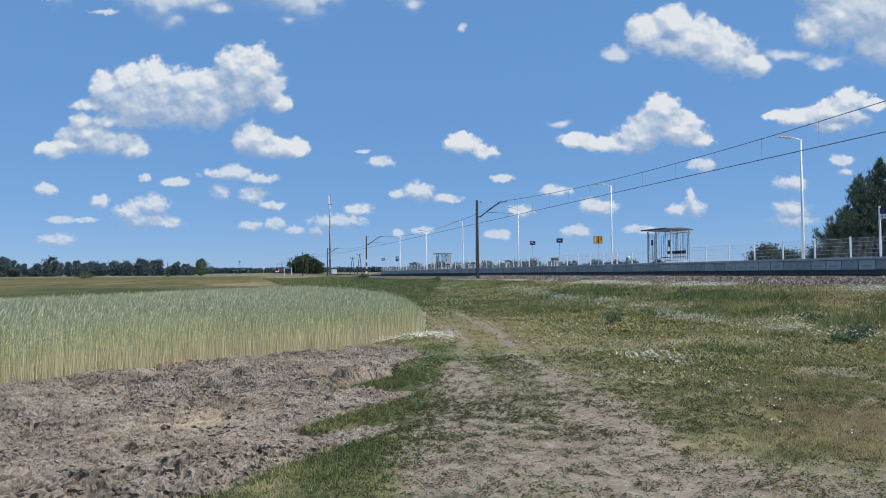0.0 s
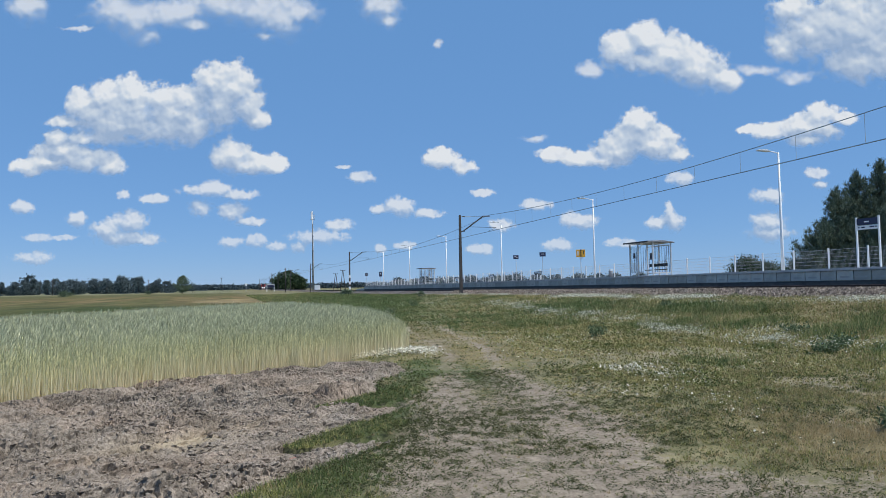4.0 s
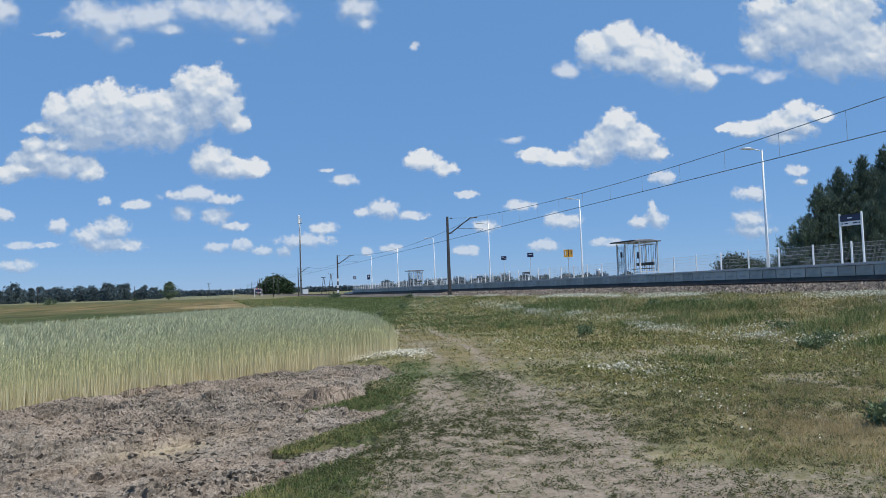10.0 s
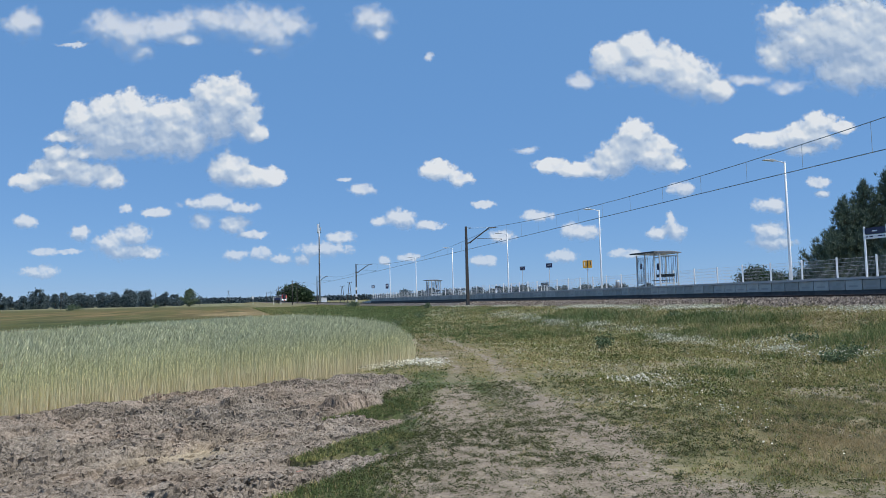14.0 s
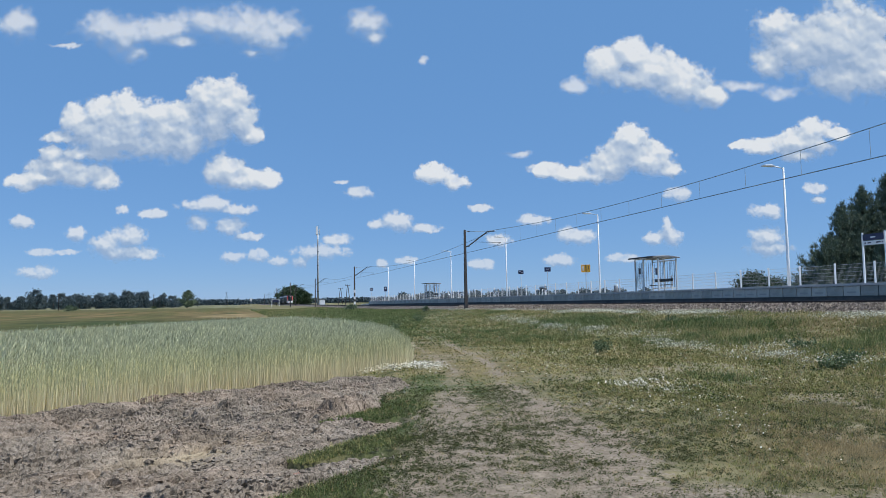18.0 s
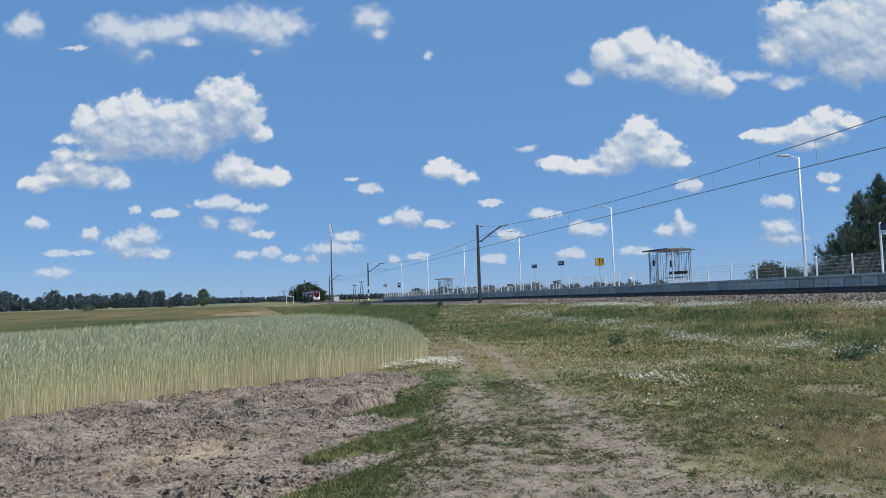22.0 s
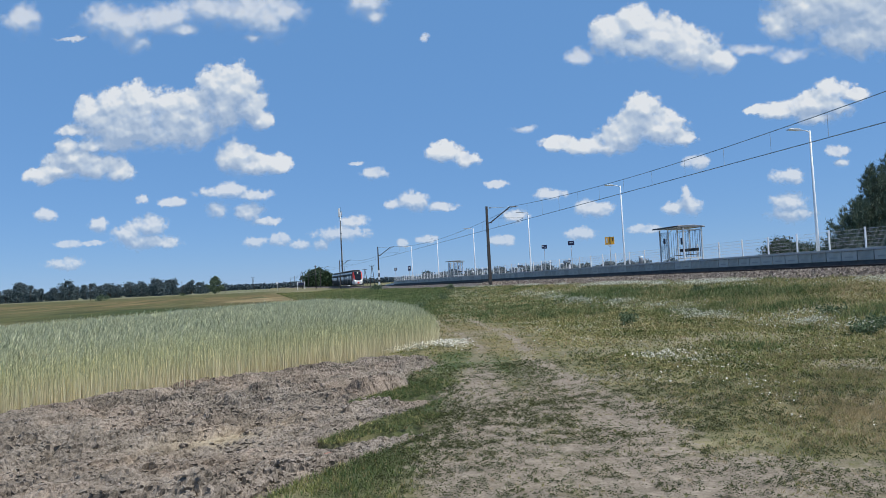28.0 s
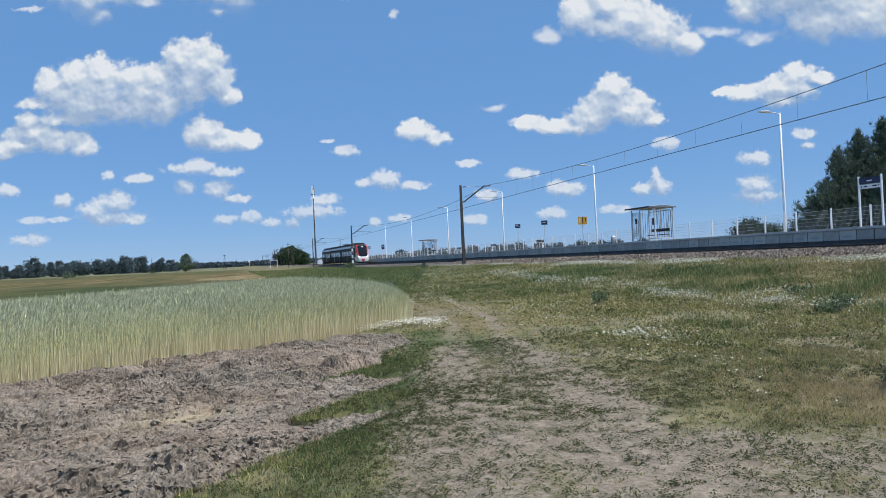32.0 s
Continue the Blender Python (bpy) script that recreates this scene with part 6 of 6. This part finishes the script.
cloud("low", (-567, 77, 19, 6), (-569, 49, 27, 9))
cloud("low", (-47, 57, 14, 6), (57, 50, 22, 7), (170, 53, 21, 9), (-83, 54, 8, 6))
cloud("low", (-530, 77, 16, 4), (259, 56, 21, 6))


def puff_field(layer):
    """Node group: how deep a place lies inside the puffs of a layer."""
    g = bpy.data.node_groups.new("puffs " + layer, "ShaderNodeTree")
    g.interface.new_socket("Place", in_out="INPUT", socket_type="NodeSocketVector")
    g.interface.new_socket("Depth", in_out="OUTPUT", socket_type="NodeSocketFloat")
    src, dst = g.nodes.new("NodeGroupInput"), g.nodes.new("NodeGroupOutput")
    best = None
    for cx, cy, rx, ry in PUFFS[layer]:
        ma = g.nodes.new("ShaderNodeVectorMath")
        ma.operation = "MULTIPLY_ADD"
        ma.inputs[1].default_value, ma.inputs[2].default_value = (1 / rx, 1 / ry, 0), (-cx / rx, -cy / ry, 0)
        g.links.new(src.outputs[0], ma.inputs[0])
        ln = g.nodes.new("ShaderNodeVectorMath")
        ln.operation = "LENGTH"
        g.links.new(ma.outputs[0], ln.inputs[0])
        d = ln.outputs["Value"]
        if best is None:
            best = d
        else:
            sm = g.nodes.new("ShaderNodeMath")
            sm.operation = "SMOOTH_MIN"
            sm.inputs[2].default_value = 0.45
            g.links.new(best, sm.inputs[0])
            g.links.new(d, sm.inputs[1])
            best = sm.outputs[0]
    inv = g.nodes.new("ShaderNodeMath")
    inv.operation = "SUBTRACT"
    inv.inputs[0].default_value = 1.0
    g.links.new(best, inv.inputs[1])
    g.links.new(inv.outputs[0], dst.inputs[0])
    return g


def cloud_sheet(layer, dist, size, crisp, thick=0.97):
    """A far upright sheet; size is how large the billows of this layer look."""
    m = bpy.data.materials.new("clouds " + layer)
    m.use_nodes = True
    nt = m.node_tree
    nt.nodes.remove(nt.nodes["Principled BSDF"])
    tc = nt.nodes.new("ShaderNodeTexCoord")

    def vec(op, a, b, c=None):
        n = nt.nodes.new("ShaderNodeVectorMath")
        n.operation = op
        for s, val in zip(n.inputs, (a, b) if c is None else (a, b, c)):
            if isinstance(val, tuple):
                s.default_value = val
            else:
                link(nt, val, s)
        return n.outputs[0]
    k = 1000.0 / dist
    p = vec("MULTIPLY", tc.outputs["Object"], (k, k, k))
    grp = puff_field(layer)

    def tex(scale, detail, colour=False, rough=0.55, offset=None):
        n = nt.nodes.new("ShaderNodeTexNoise")
        n.inputs["Scale"].default_value, n.inputs["Detail"].default_value, n.inputs["Roughness"].default_value = scale / size, detail, rough
        link(nt, vec("ADD", p, offset) if offset else p, n.inputs["Vector"])
        return n.outputs["Color"] if colour else n.outputs["Fac"]
    warp = vec("MULTIPLY_ADD", tex(0.05, 3, True), (16 * size, 16 * size, 0), (-8 * size, -8 * size, 0))
    warped = vec("ADD", p, warp)

    def depth(offset):
        n = nt.nodes.new("ShaderNodeGroup")
        n.node_tree = grp
        link(nt, vec("ADD", warped, offset), n.inputs[0])
        return n.outputs[0]
    def cells(offset):
        n = nt.nodes.new("ShaderNodeTexVoronoi")
        n.feature, n.normalize = "SMOOTH_F1", True
        n.inputs["Scale"].default_value, n.inputs["Detail"].default_value, n.inputs["Roughness"].default_value = 0.042 / size, 1.6, 0.42
        n.inputs["Smoothness"].default_value = 0.5
        link(nt, vec("ADD", warped, offset), n.inputs["Vector"])
        return maths(nt, "SUBTRACT", 0.75, n.outputs["Distance"])
    ragged = tex(0.07, 7, rough=0.58)
    round_here, round_sun = cells((0, 0, 0)), cells((1.6 * size, 4.0 * size, 0))
    soft_here, soft_sun = tex(0.03, 2, rough=0.5), tex(0.03, 2, rough=0.5, offset=(3.0 * size, 7.0 * size, 0))
    wisp = tex(0.015, 6, rough=0.62)
    here, sunward, beyond = depth((0, 0, 0)), depth((4.0 * size, 12.0 * size, 0)), depth((6.0 * size, 34.0 * size, 0))
    rough_edge = maths(nt, "ADD", maths(nt, "MULTIPLY", maths(nt, "SUBTRACT", ragged, 0.5), 0.85), maths(nt, "MULTIPLY", maths(nt, "SUBTRACT", round_here, 0.4), 0.95))
    body = maths(nt, "ADD", maths(nt, "ADD", here, rough_edge), maths(nt, "MULTIPLY", maths(nt, "SUBTRACT", wisp, 0.5), 1.5))
    relief = maths(nt, "ADD", maths(nt, "MULTIPLY", maths(nt, "SUBTRACT", round_here, round_sun), 1.7), maths(nt, "MULTIPLY", maths(nt, "SUBTRACT", soft_here, soft_sun), 2.0))
    slope = maths(nt, "ADD", maths(nt, "MULTIPLY", maths(nt, "SUBTRACT", here, sunward), 0.75), maths(nt, "MULTIPLY", maths(nt, "SUBTRACT", here, beyond), 0.62))
    # the undersides fray out, the sunlit crowns are firm
    wide = maths(nt, "ADD", maths(nt, "MULTIPLY", maths(nt, "SUBTRACT", 0.3, slope, clamp=True), 0.4), crisp + 0.2)
    alpha = maths(nt, "DIVIDE", maths(nt, "ADD", body, 0.15), wide, clamp=True)
    alpha = maths(nt, "MULTIPLY", maths(nt, "MULTIPLY", alpha, alpha), maths(nt, "SUBTRACT", 3.0, maths(nt, "MULTIPLY", alpha, 2.0)))
    # sunlit tops and grey undersides are painted into the glow colour
    lit = maths(nt, "ADD", maths(nt, "ADD", maths(nt, "MULTIPLY", slope, 0.85), maths(nt, "MULTIPLY", relief, 0.9)), 0.27, clamp=True)
    col = ramp(nt, lit, [(0.0, (0.37, 0.50, 0.71)), (0.35, (0.51, 0.625, 0.795)), (0.68, (0.67, 0.76, 0.875)), (1.0, (0.88, 0.92, 0.965))])
    em = nt.nodes.new("ShaderNodeEmission")
    link(nt, col, em.inputs[0])
    em.inputs[1].default_value = CLOUD_GLOW
    clear = nt.nodes.new("ShaderNodeBsdfTransparent")
    mx = nt.nodes.new("ShaderNodeMixShader")
    patchy = maths(nt, "ADD", maths(nt, "MULTIPLY", soft_here, 1.4), thick - 0.62, clamp=True)
    link(nt, maths(nt, "MULTIPLY", alpha, maths(nt, "MINIMUM", patchy, thick)), mx.inputs[0])
    link(nt, clear.outputs[0], mx.inputs[1])
    link(nt, em.outputs[0], mx.inputs[2])
    link(nt, mx.outputs[0], nt.nodes["Material Output"].inputs["Surface"])
    me = bpy.data.meshes.new("cloud_backdrop")
    w, h0, h1 = 1.1 * dist, 0.005 * dist, 0.62 * dist
    me.from_pydata([(-w, h0, 0), (w, h0, 0), (w, h1, 0), (-w, h1, 0)], [], [(0, 1, 2, 3)])
    me.materials.append(m)
    ob = new("backdrop", me)
    tagged(ob, "white fair-weather cumulus clouds in the blue sky", "clouds", kind="structure")
    return ob


CLOUD_GLOW = 0.88
LAYERS = [(cloud_sheet("veil", 2900, 1.0, 0.7, 0.72), 2900, -0.00205), (cloud_sheet("high", 3000, 0.95, 0.26), 3000, -0.00198), (cloud_sheet("upper", 3150, 0.8, 0.2), 3150, -0.00130),
          (cloud_sheet("middle", 3300, 0.55, 0.38, 0.78), 3300, -0.00075), (cloud_sheet("low", 3450, 0.45, 0.35, 0.62), 3450, -0.00035)]


def sheet_pose(dist, slide):
    c = Vector((math.sin(HEAD), math.cos(HEAD), 0)) * dist + Vector((math.cos(HEAD), -math.sin(HEAD), 0)) * slide * dist
    return pose(c.x, c.y, 1.6, 90, 0, -math.degrees(HEAD))


def motions():
    """The train runs in along the line; the cloud layers drift."""
    run = [(0, 616), (3, 567), (6, 518), (9, 470), (12, 422), (15, 378), (17, 352), (19, 324), (21, 294), (23, 258), (25, 228), (27, 201), (28, 188.5), (29, 175.5), (30, 163), (31, 152.5), (32, 141.3)]
    rows = []
    for t, y in run:
        tilt = math.degrees(math.atan2(float(rail_z(y + 40) - rail_z(y)), 40))
        rows.append((t, pose(K_TRACK, y, float(rail_z(y)), tilt, 0, 0)))
    walk(train, rows)
    for ob, dist, rate in LAYERS:
        walk(ob, [(t, sheet_pose(dist, rate * (t - 9))) for t in (0, 8, 16, 24, 32)])


motions()
